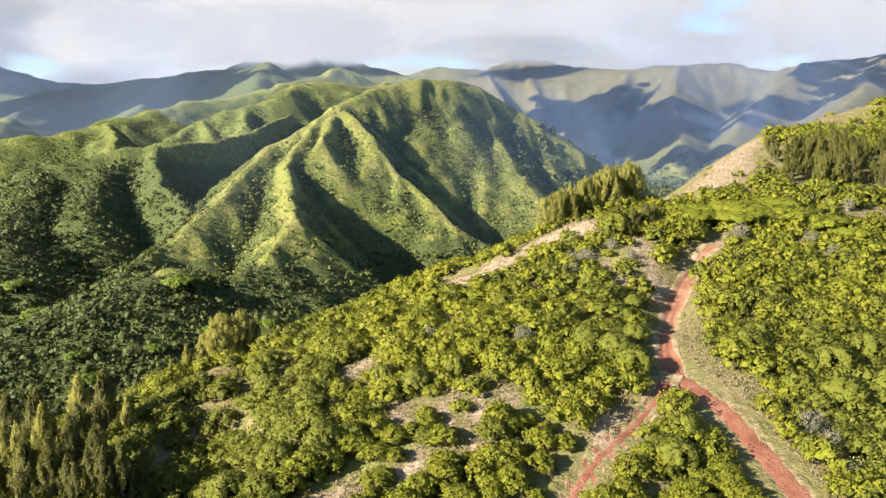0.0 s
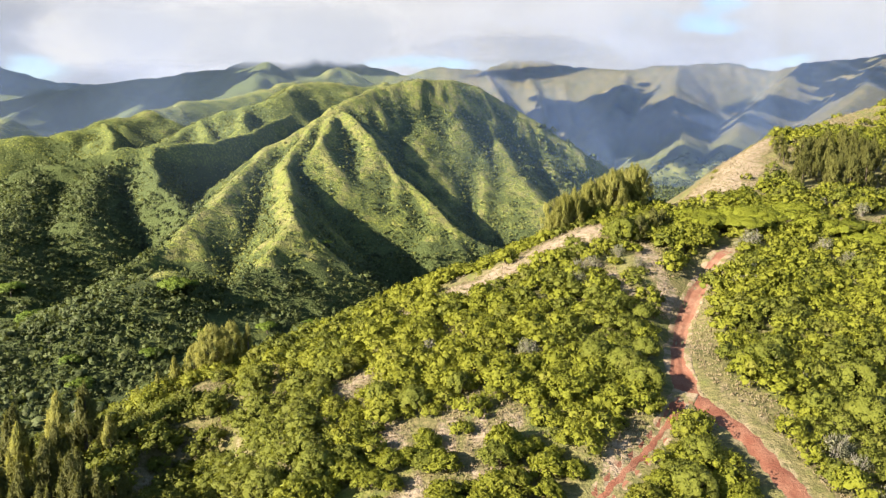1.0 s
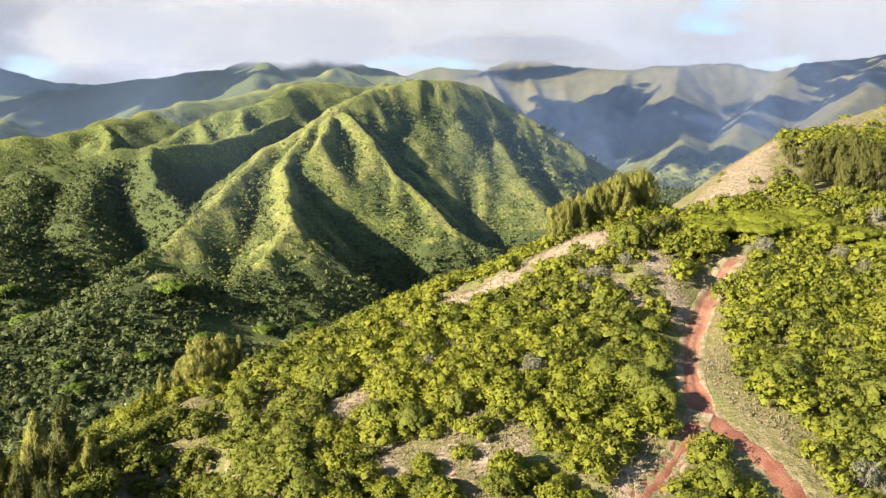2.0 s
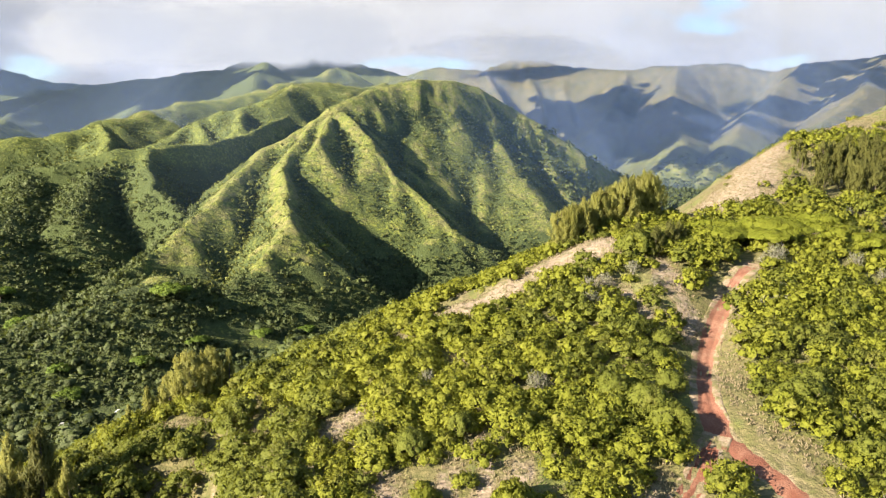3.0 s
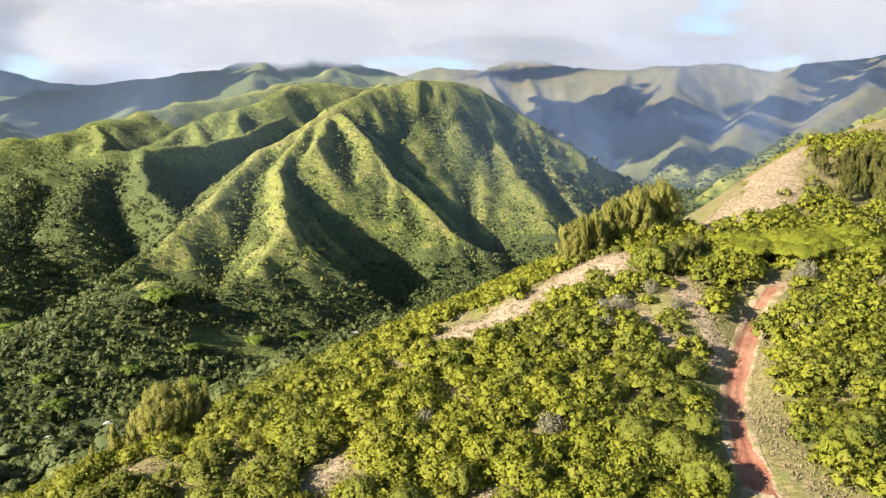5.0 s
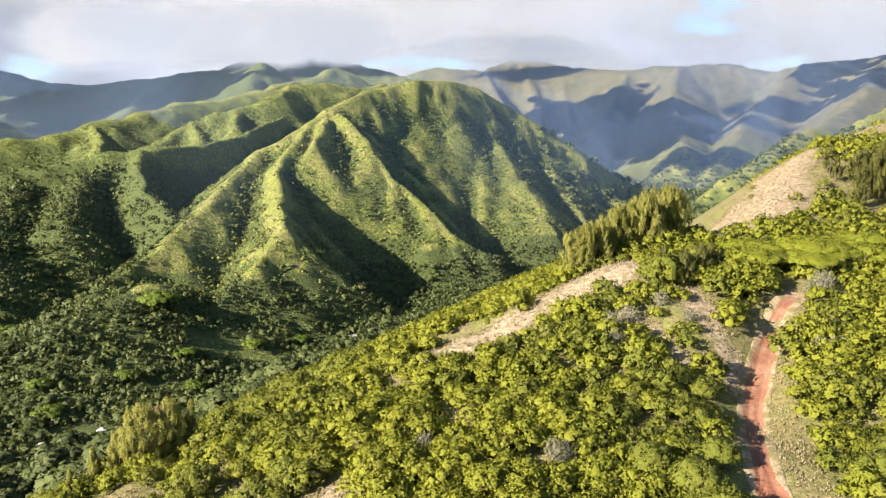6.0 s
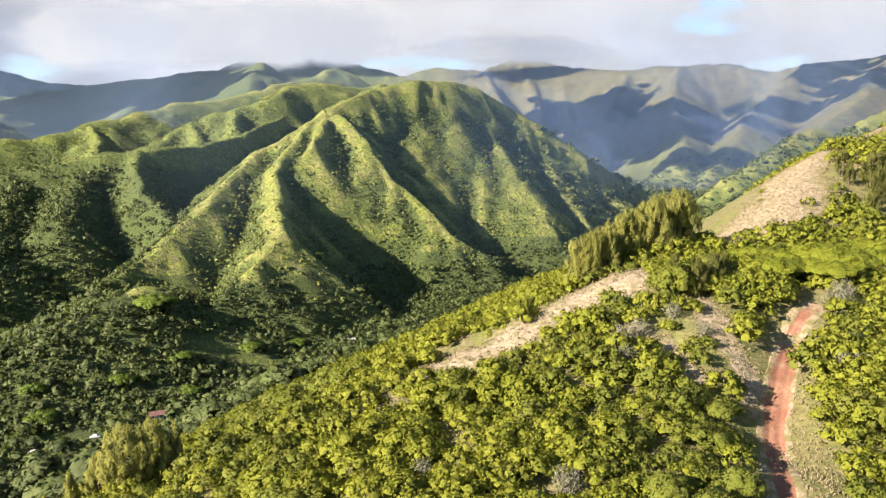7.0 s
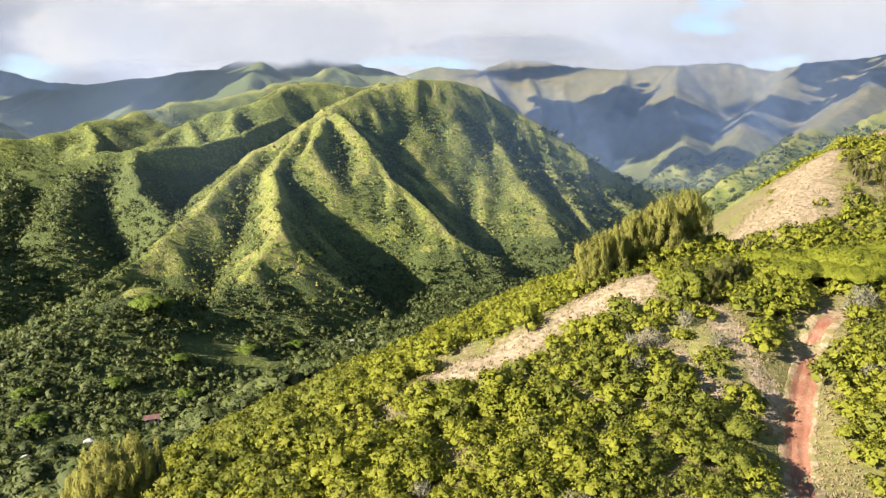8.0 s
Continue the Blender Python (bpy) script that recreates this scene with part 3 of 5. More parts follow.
# bare ground: lines with the half-width of the open strip
OPEN = [
    ([(-2, 125.5, 0), (10, 129.5, 0), (20, 132.5, 0), (30, 136.5, 0)], 4.0, 1.00),
    ([(59.5, 165, 0), (69.5, 177, 0), (80.5, 193, 0), (90.5, 206, 0)], 8.5, 1.00),
    ([(118, 228, 0), (138, 243, 0), (160, 256, 0)], 9.0, 1.00),
    ([(36.8, 129, 0), (35.8, 119, 0), (36.4, 114, 0), (34.6, 108.5, 0)], 2.4, 1.00),
    ([(42, 112, 0), (38, 102, 0), (34.5, 93, 0), (34, 86, 0), (38, 79, 0)], 1.5, 0.62),
    ([(25, 124.5, 0), (28.3, 120.3, 0), (29.5, 116, 0), (29, 110, 0)], 1.5, 0.90),
    ([(-52, 94, 0), (-40, 99.5, 0), (-28, 99, 0), (-22, 102, 0)], 0.9, 0.72),
    ([(-12, 106, 0), (-9, 113, 0), (-6, 117, 0)], 1.0, 0.72),
    ([(33.5, 85, 0), (36, 79, 0), (37.2, 73, 0), (38, 64, 0)], 0.6, 0.78),
    ([(-6.5, 79.9, 0), (-4.4, 73.9, 0)], 1.3, 0.95),
    ([(0.7, 78.7, 0), (0.1, 72.4, 0)], 1.2, 0.95),
    ([(4.5, 79.7, 0), (3.6, 75.2, 0)], 0.8, 0.95),
    ([(7.8, 77.4, 0), (6.2, 74.3, 0)], 1.1, 0.95),
    ([(3.7, 69.9, 0), (7.0, 68.8, 0)], 1.3, 0.95),
    ([(-2.4, 69.1, 0), (-4.5, 64.5, 0)], 1.4, 0.95),
    ([(-10.9, 64.1, 0), (-12.5, 63.4, 0)], 1.2, 0.95),
    ([(19.3, 74.1, 0), (16.7, 69.0, 0)], 1.2, 0.95),
    ([(-10.8, 94.1, 0), (-14.0, 88.8, 0)], 1.2, 0.95),
    ([(-16.6, 86.0, 0), (-20.4, 86.2, 0)], 1.1, 0.95),
    ([(-26.6, 89.2, 0), (-30.2, 89.3, 0)], 1.0, 0.95),
    ([(-12.1, 115.1, 0), (-9.2, 115.1, 0)], 1.0, 0.95),
    ([(4.1, 85.7, 0), (4.6, 81.0, 0)], 0.6, 0.95),
    ([(78, 143, 0), (90, 146, 0), (104, 150, 0)], 1.4, 0.72),
    ([(66, 114, 0), (73, 117, 0)], 0.8, 0.72),
    ([(-6.5, 75, 0), (-5, 79, 0)], 1.5, 0.72),
    ([(0, 77, 0), (1.5, 81, 0), (3.5, 83, 0)], 1.0, 0.72),
    ([(3, 73, 0), (6, 76, 0), (8.5, 80.5, 0)], 1.2, 0.72),
    ([(-4, 66, 0), (0, 68.5, 0), (4, 70, 0)], 1.3, 0.72),
    ([(-12, 62, 0), (-8.5, 66, 0)], 1.5, 0.72),
    ([(-12, 88, 0), (-10, 94, 0), (-9, 97, 0)], 0.9, 0.72),
    ([(-21, 86, 0), (-15, 89, 0), (-13, 93, 0)], 1.1, 0.72),
    ([(-29, 92, 0), (-24, 95, 0), (-19, 97, 0)], 1.0, 0.72),
    ([(16, 71, 0), (19.5, 73.5, 0), (22, 79, 0)], 1.0, 0.72),
]

# half-dead shrubs: place and size
GREY = ((11.3, 94, 1.8), (23.5, 120.5, 2.0), (26, 122, 1.6), (57.2, 130.5, 2.2), (54.5, 128.5, 1.6), (47.6, 112, 1.7), (49.5, 110, 1.3), (40.2, 71.5, 1.7), (41.6, 69.5, 1.4), (40.6, 64, 1.7), (52, 118, 1.4), (69, 127, 1.8), (88, 148, 2.0), (82, 153, 1.7), (5.5, 104, 1.3), (-2, 99, 1.3), (33.5, 120, 1.4), (96, 168, 2.0), (70.5, 122, 1.5), (22.4, 115.9, 2.0), (56.2, 128.4, 2.2), (49.6, 111.4, 1.7), (31.1, 124.7, 1.6), (11.7, 93.7, 1.6), (41.3, 72.4, 1.5), (47.3, 111.5, 1.6), (43.6, 84.6, 1.5))


def openness(x, y):
    """1 where the ground lies bare or under dry grass, 0 under shrubs."""
    m = np.zeros(np.shape(x))
    ragged = np.clip(1 + 0.75 * fbm(x, y, 3.2, 3, 77) + 0.55 * fbm(x, y, 9.0, 2, 79), 0.25, 2)
    for line, half, most in OPEN:
        d = along(x, y, line)[0]
        m = np.maximum(m, np.clip(1.6 - d / (half * ragged), 0, most))
    holes = fbm(x, y, 3.6, 3, 61) + 0.5 * fbm(x, y, 15, 2, 63)
    zone = np.clip((16 - x) / 14, 0, 1) * np.clip((x + 52) / 10, 0, 1)
    return np.maximum(m, zone * np.clip((holes - 0.36) * 4, 0, 0.8))


def field(x, y):
    """Under 1 on the two open meadows of the valley floor."""
    return np.minimum(np.hypot((x + 112) / 26, (y - 394) / 11), np.hypot((x + 146) / 16, (y - 297) / 6))


def track_distance(x, y):
    return np.minimum(along(x, y, ROAD)[0], along(x, y, BRANCH)[0] + 0.4)


def lushness(x, y, reach=16.0):
    """Gullies and flats carry trees, crests carry grass: from how the land bends."""
    h = land(x, y)
    around = sum(land(x + reach * math.cos(a), y + reach * math.sin(a)) for a in (0.4, 2.5, 4.6)) / 3
    bend = (around - h) / reach
    return np.clip(0.43 + 2.7 * bend + 0.30 * fbm(x, y, 45, 3, 91), 0, 1), h


# ---- ground: one sheet that reaches the far mountains ----
def build_ground():
    angles = np.radians(np.concatenate([np.linspace(-180, -39, 40)[:-1], np.linspace(-39, 39, 370), np.linspace(39, 180, 40)[1:-1]]))
    radii = np.concatenate([[2, 10, 20, 30], np.geomspace(40, 390, 105)[:-1], np.linspace(390, 1040, 205)[:-1], np.geomspace(1040, 4700, 155)])
    a, r = np.meshgrid(angles, radii)
    x, y = np.sin(a) * r, np.cos(a) * r - 20
    shape = x.shape
    x, y = x.ravel(), y.ravel()
    lush, h = lushness(x, y)
    near = np.clip((330 - np.hypot(x, y)) / 80, 0, 1) * (h > 45)
    bare = openness(x, y) * near
    upland = np.clip((np.hypot(x + 150, y) - 1500) / 500, 0, 1) * np.clip((h - 60) / 120, 0.35, 1) * np.clip((x + 250) / 300, 0.15, 1)
    lush = np.maximum(lush, 0.9 * np.clip((-190 - x) / 40, 0, 1) * np.clip((700 - y) / 80, 0, 1))
    lush = np.clip(lush + 0.30 * np.clip((-170 - x) / 60, 0, 1) * np.clip((1150 - y) / 100, 0, 1), 0, 1)
    # far-left mountain: dark wood tone, less upland, stands in for cloud shadow
    lush = np.maximum(lush, 0.8 * np.clip((-250 - x) / 200, 0, 1) * np.clip((y - 1450) / 150, 0, 1))
    lush = lush * (1 - 0.45 * np.clip((x - 95) / 40, 0, 1) * np.clip((y - 840) / 40, 0, 1) * np.clip((1080 - y) / 60, 0, 1))
    lush = np.where(h < 34, np.where(field(x, y) > 1, 1.0, 0.45), lush)
    lush = lush * (1 - 0.6 * near)
    bare = np.maximum(bare, near * np.clip(0.58 + 0.22 * fbm(x, y, 11, 3, 29), 0, 0.7))
    bed = track_distance(x, y)
    bare = np.maximum(bare, np.clip(1.5 - bed / (1.7 + 0.8 * fbm(x, y, 5, 3, 18)), 0, 0.8))
    h = h - 0.30 * np.clip((1.7 - bed) / 0.6, 0, 1)
    v = np.stack([x, y, h], -1)
    i = np.arange(len(radii) - 1)[:, None] * len(angles)
    j = np.arange(len(angles))[None]
    k = (j + 1) % len(angles)
    f = np.stack([i + j, i + k, i + len(angles) + k, i + len(angles) + j], -1).reshape(-1, 4)
    me = mesh_from("ground", v, f[:, ::-1], [LAND], True, {"lush": lush, "bare": bare, "upland": upland})
    tagged(new("ground", me), "steep green volcanic hills with grassy crests and wooded gullies", "ground", kind="structure")


build_ground()


def build_track(name, line, half, other, label, lift=0.0, wide=2.0):
    """A dirt track pressed into the ground, with two wheel ruts and crumbled edges."""
    pts = np.array(line)[:, :2]
    d = np.concatenate([[0], np.cumsum(np.hypot(*np.diff(pts, axis=0).T))])
    s = np.arange(0, d[-1], 0.5)
    c = np.stack([np.interp(s, d, pts[:, 0]), np.interp(s, d, pts[:, 1])], -1)
    for _ in range(10):
        c[1:-1] = 0.25 * c[:-2] + 0.5 * c[1:-1] + 0.25 * c[2:]
    t = unit(np.gradient(c, axis=0))
    side = np.stack([t[:, 1], -t[:, 0]], -1)
    u = np.linspace(-1, 1, 21)
    lane = (half * np.interp(c[:, 1], (70, 79, 85, 92, 108, 115, 121), (2.3, 2.0, 1.15, 0.60, 0.62, 0.85, 0.5)) * (1 + 0.24 * fbm(s, s * 0, 5.0, 3, 3)))[:, None]
    reach = np.maximum(lane * 1.35, wide) * u
    p = c[:, None] + side[:, None] * reach[..., None]
    z = land(p[..., 0], p[..., 1])
    off = np.abs(reach) / lane
    rut = np.exp(-((off - 0.5) / 0.18) ** 2)
    off = np.minimum(off, along(p[..., 0], p[..., 1], other)[0] / (0.9 if half > 1.5 else 1.6))
    verge = np.clip((off - 0.75) / 0.6, 0, 1)
    verge = np.maximum(verge, np.clip(1 - s / 5.0, 0, 1)[:, None])
    z = z - 0.16 - 0.10 * rut + 0.06 * fbm(p[..., 0], p[..., 1], 0.9, 3, 9) + 0.16 * verge - 0.10 * np.clip((np.abs(u) - 0.85) / 0.1, 0, 1) - 0.5 * (np.abs(u) > 0.99) + lift
    v = np.concatenate([p, z[..., None]], -1).reshape(-1, 3)
    i, j = np.arange(len(s) - 1)[:, None] * 21, np.arange(20)[None]
    f = np.stack([i + j, i + j + 1, i + 21 + j + 1, i + 21 + j], -1).reshape(-1, 4)
    me = mesh_from(name, v, f, [DIRT], True, {"rut": rut.ravel(), "verge": verge.ravel(), "dust": np.clip((p[..., 1] - 84) / 14 + 0.4 * fbm(p[..., 0], p[..., 1], 6, 3, 6), 0, 1).ravel()})
    tagged(new(name, me), label, "dirt track", kind="structure")


build_track("road", ROAD, 1.50, BRANCH, "rutted red dirt track along the green ridge")
build_track("road_branch", BRANCH, 0.45, ROAD, "narrow red dirt side path between green shrubs", -0.05, 1.7)


# ---- scattered growth ----
def scatter(rng, x0, x1, y0, y1, cell):
    gx, gy = np.meshgrid(np.arange(x0, x1, cell), np.arange(y0, y1, cell))
    x, y = gx.ravel() + rng.uniform(-0.5, 0.5, gx.size) * cell, gy.ravel() + rng.uniform(-0.5, 0.5, gx.size) * cell
    keep = np.abs(x) < 0.74 * (y + 12) + 14
    return x[keep], y[keep]


def build_near_shrubs():
    rng = np.random.default_rng(4)
    x, y = scatter(rng, -140, 200, 46, 290, 2.2)
    z = land(x, y)
    off = along(x, y, BROW)
    beyond = off[0] * off[2]
    keep = (z > 40) & (beyond < np.where((x > 48) & (x < 105), 9.0, np.where(x < 30, 78.0, 38.0))) & (np.abs(z - near_land(x, y)) < 4)
    keep &= np.min([np.hypot(x - gx, y - gy) - 0.55 * gs for gx, gy, gs in GREY], 0) > 0.9
    keep &= ~((x > 84) & (x < 132) & (y > 164) & (y < 194))
    keep &= (openness(x, y) < rng.uniform(0.2, 0.62, len(x))) & (along(x, y, ROAD)[0] > np.where(along(x, y, ROAD)[2] < 0, np.interp(y, (70, 80, 86, 95), (4.0, 3.6, 2.8, 3.4)), np.interp(y, (70, 80, 86, 95), (4.2, 3.8, 2.6, 2.0))) + rng.uniform(0, 0.6, len(x))) & (along(x, y, BRANCH)[0] > rng.uniform(2.2, 2.9, len(x)))
    x, y, z = x[keep], y[keep], z[keep]
    size = np.clip(rng.lognormal(0.33, 0.28, len(x)), 0.7, 2.6) * (1 - 0.35 * openness(x, y)) * (1 + 0.36 * fbm(x, y, 6.5, 2, 66))
    low = np.clip(along(x, y, BROW)[0] * along(x, y, BROW)[2], 0, 6) / 6 * (x > 48) * (x < 105)
    size = np.clip(size * (1 - 0.5 * low), 0.5, 1.85)
    tall = size * rng.uniform(1.1, 1.5, len(x)) * (1 - 0.3 * low) * (1 + 0.60 * fbm(x, y, 6.5, 2, 66))
    close = (y < 92) & (np.abs(x) < 0.60 * (y + 12)) 
    order = np.argsort(np.where(close, np.hypot(x, y - 20), 1e6))[:300]
    single = np.zeros(len(x), bool)
    single[order] = close[order]
    # random mix; two plots get more dark leaf, partly in place of shade
    dark = fbm(x, y, 24, 3, 71) + 0.35 * rng.normal(size=len(x)) + 0.6 * np.clip((4 - x) / 30, 0, 1) + 0.9 * (x < -14) * (y < 99) + 0.7 * (x > 43) * (y < 104) > 0.42
    for name, mask, mat, label in (("shrub_cover", ~dark, LEAF, "dense bright green guava-like shrubs covering the ridge"),
                                   ("dark_shrub_cover", dark, LEAF_DARK, "darker green shrubs mixed into the ridge cover")):
        m = mask & ~single
        base = np.stack([x[m], y[m], z[m] - 0.1], -1)
        sheets = []
        for lo, hi, lobes, sprays, leaf in ((0, 108, 12, 40, 0.25), (108, 145, 11, 24, 0.32), (145, 999, 7, 19, 0.38)):
            b = (base[:, 1] >= lo) & (base[:, 1] < hi)
            sheets.append(crown_cloud(rng, base[b], size[m][b] * 1.5, tall[m][b] * 1.2, lobes, sprays, leaf, lobes, False, 0.58, 0.60, (0.22, 0.42), (0.68, 1.18)))
        at = np.cumsum([0] + [len(s[0]) for s in sheets])
        v = np.concatenate([s[0] for s in sheets])
        f = [np.concatenate([s[1][k] + o for s, o in zip(sheets, at)]) for k in (0, 1)]
        q = np.concatenate([s[2] for s in sheets])
        tagged(new(name, mesh_from(name, v, f, [mat], True, None, q)), label, "shrubs", kind="stuff")
    # the nearest ones, each a thing
    kinds = []
    for k in range(6):
        r = np.random.default_rng(50 + k)
        shrub = new("shrub")
        mat = LEAF_DARK if k in (2, 5) else LEAF
        tagged(shrub, "rounded dark green shrub on the ridge slope" if k in (2, 5) else "rounded bright green leafy shrub on the ridge slope", "shrub", "shrubs on the near slope")
        v, f, q = crown_cloud(r, np.array([[0, 0, 0.0]]), np.array([1.0]), np.array([1.45]), 28, 72, 0.125, 28, False, 0.58, 0.60, (0.17, 0.34), (0.68, 1.20))
        part("crown", mesh_from("crown", v, f, [mat], True, None, q), shrub)
        stems = [tube([(0, 0, -0.3), (r.uniform(-0.15, 0.15), r.uniform(-0.15, 0.15), 0.4), (r.uniform(-0.5, 0.5), r.uniform(-0.5, 0.5), 0.95)], (0.06, 0.045, 0.02), 5) for _ in range(3)]
        v, f = join(*stems)
        part("stem", mesh_from("stem", v, f, [BARK]), shrub, "thin brown forked stems")
        kinds.append(shrub)
    used = set()
    for i in np.where(single)[0]:
        k = int(rng.choice((2, 5) if dark[i] else (0, 1, 3, 4)))
        size[i] *= 1.25
        m = pose(x[i], y[i], z[i] - 0.1, rng.uniform(-8, 8), rng.uniform(-8, 8), rng.uniform(0, 360)) @ Matrix.Diagonal((size[i], size[i], tall[i] / 1.45, 1))
        if k in used:
            copy_thing(kinds[k], m).scale = (size[i], size[i], tall[i] / 1.45)
        else:
            used.add(k)
            kinds[k].matrix_basis = m
    return len(x)


build_near_shrubs()


def valley_tree_places():
    """The valley trees nearest to the ridge, kept off the meadows and houses."""
    rng = np.random.default_rng(17)
    x, y = scatter(rng, -330, -40, 175, 348, 6.4)
    z = land(x, y)
    keep = (field(x, y) > 1.15) & (np.hypot(x + 123.5, y - 319) > 6) & (np.hypot(x + 140, y - 300) > 5) & (z < 46)
    p = np.stack([x, y, z], -1)[keep]
    return p[np.argsort(np.hypot(p[:, 0], p[:, 1]))[:300]]


def build_valley_forest(trees):
    rng = np.random.default_rng(7)
    x, y = scatter(rng, -420, 420, 150, 1000, 4.5)
    z = land(x, y)
    keep = (z < np.where(y > 470, 20, 32) + 0.03 * np.clip(y - 450, 0, 900)) & (field(x, y) > 1) & (rng.uniform(size=len(x)) < 0.93)
    near = near_land(x, y) > z - 3
    keep |= near & (z < 50) & (z > 6) & (x < 60) & (y < 330)
    keep |= (x < -200) & (y < 700) & (z < 104) & (rng.uniform(size=len(x)) < 0.85) & (along(x, y, MIDDLE[-1][0])[0] > 5) & ~((x > -284) & (y > 612))
    keep &= (x < 200) & ((y > 250) | (x < -60)) & (rng.uniform(size=len(x)) < np.where(y > 650, 0.6, 1.0))
    keep &= (np.hypot(x + 123.5, y - 319) > 6) & (np.hypot(x + 140, y - 300) > 5) & (field(x, y) > 1.05)
    x, y, z = x[keep], y[keep], z[keep]
    gap = np.min([np.hypot(x - tx, y - ty) for tx, ty, _ in trees], 0)
    x, y, z = x[gap > 4.2], y[gap > 4.2], z[gap > 4.2]
    r = np.clip(rng.lognormal(1.26, 0.30, len(x)), 1.6, 6.2) * np.where((y > 400) | (z > 25), 0.85, 1.0)
    v, f, q = crown_cloud(rng, np.stack([x, y, z - 0.6], -1), r, r * rng.uniform(1.0, 1.4, len(x)), 4, 8, 1.15, 1, False, 0.75, 0.45)
    tagged(new("valley_forest", mesh_from("valley_forest", v, f, [FOREST], True, None, q)), "dense dark green forest filling the valley floor", "forest", kind="stuff")


def build_valley_trees(trees):
    """Each of the nearest valley trees is a thing of its own."""
    rng = np.random.default_rng(18)
    kinds = []
    for k in range(5):
        r = np.random.default_rng(140 + k)
        tree = new("valley_tree")
        limbs = [tube([(0, 0, -0.3), (0.02, 0.03, 0.45), (0.03, -0.02, 0.95)], (0.085, 0.065, 0.03), 6)]
        for _ in range(5):
            a, q = r.uniform(0, 2 * math.pi), r.uniform(0.35, 0.7)
            limbs.append(tube([(0, 0, 0.45), (math.cos(a) * q * 0.5, math.sin(a) * q * 0.5, 0.75), (math.cos(a) * q, math.sin(a) * q, r.uniform(0.9, 1.2))], (0.045, 0.03, 0.01), 4))
        v, f = join(*limbs)
        part("trunk", mesh_from("trunk", v, f, [BARK], True), tree, "brown trunk with spreading limbs")
        v, f, q = crown_cloud(r, np.array([[0, 0, 0.15]]), np.array([1.0]), np.array([1.5]), 14, 22, 0.20, 14, False, 0.9, 0.34, (0.26, 0.44), (0.86, 1.1))
        part("crown", mesh_from("crown", v, f, [FOREST], True, None, q), tree)
        kinds.append(tagged(tree, ("rounded dark green tree in the valley forest", "spreading green valley tree with a lumpy crown")[k % 2], "tree", "valley trees"))
    used = set()
    for x, y, z in trees:
        k = int(rng.integers(0, 5))
        s = float(np.clip(rng.lognormal(1.42, 0.24), 2.6, 7.0))
        up = s * rng.uniform(0.75, 1.05)
        m = pose(x, y, z - 0.3, 0, 0, rng.uniform(0, 360))
        ob = copy_thing(kinds[k], m) if k in used else kinds[k]
        ob.matrix_basis = m
        ob.scale = (s, s, up)
        used.add(k)


def build_near_cover():
    """Shrubs under and behind the flight, seen only from above."""
    rng = np.random.default_rng(19)
    sheets = []
    for cell, lobes, sprays, leaf, low, high, close in ((3.0, 7, 30, 0.30, 1.5, 2.4, True), (5.6, 4, 8, 0.9, 2.2, 3.5, False)):
        gx, gy = np.meshgrid(np.arange(-120, 150, cell), np.arange(-60, 150, cell))
        x, y = gx.ravel() + rng.uniform(-0.45, 0.45, gx.size) * cell, gy.ravel() + rng.uniform(-0.45, 0.45, gx.size) * cell
        inner = (np.abs(x) < 42) & (y > -24)
        keep = ((np.abs(x) > 0.74 * (y + 12) + 14) | (y < 46)) & (track_distance(x, y) > 2.8) & (inner == close)
        x, y = x[keep], y[keep]
        r = rng.uniform(low, high, len(x))
        sheets.append(crown_cloud(rng, np.stack([x, y, land(x, y) - 0.2], -1), r, r * 1.1, lobes, sprays, leaf, 3, False, 0.85, 0.34, (0.32, 0.5), (0.85, 1.1)))
    at = np.cumsum([0] + [len(s[0]) for s in sheets])
    v = np.concatenate([s[0] for s in sheets])
    f = [np.concatenate([s[1][k] + o for s, o in zip(sheets, at)]) for k in (0, 1)]
    q = np.concatenate([s[2] for s in sheets])
    tagged(new("outer_shrub_cover", mesh_from("outer_shrub_cover", v, f, [LEAF], True, None, q)), "green shrubs continuing over the ridge", "shrubs", kind="stuff")


def build_far_woods():
    rng = np.random.default_rng(8)
    x, y = scatter(rng, 100, 900, 820, 1750, 13.0)
    z = land(x, y)
    keep = (z < 150) & (near_land(x, y) < z - 3) & (rng.uniform(size=len(x)) < 0.8)
    x, y, z = x[keep], y[keep], z[keep]
    r = np.clip(rng.lognormal(1.4, 0.3, len(x)), 2.0, 7.0)
    v, f, q = crown_cloud(rng, np.stack([x, y, z - 0.5], -1), r, r * rng.uniform(1.0, 1.5, len(x)), 4, 7, 2.8, 0, False)
    tagged(new("far_woods", mesh_from("far_woods", v, f, [FOREST], True, None, q)), "dark green woods at the head of the valley", "forest", kind="stuff")


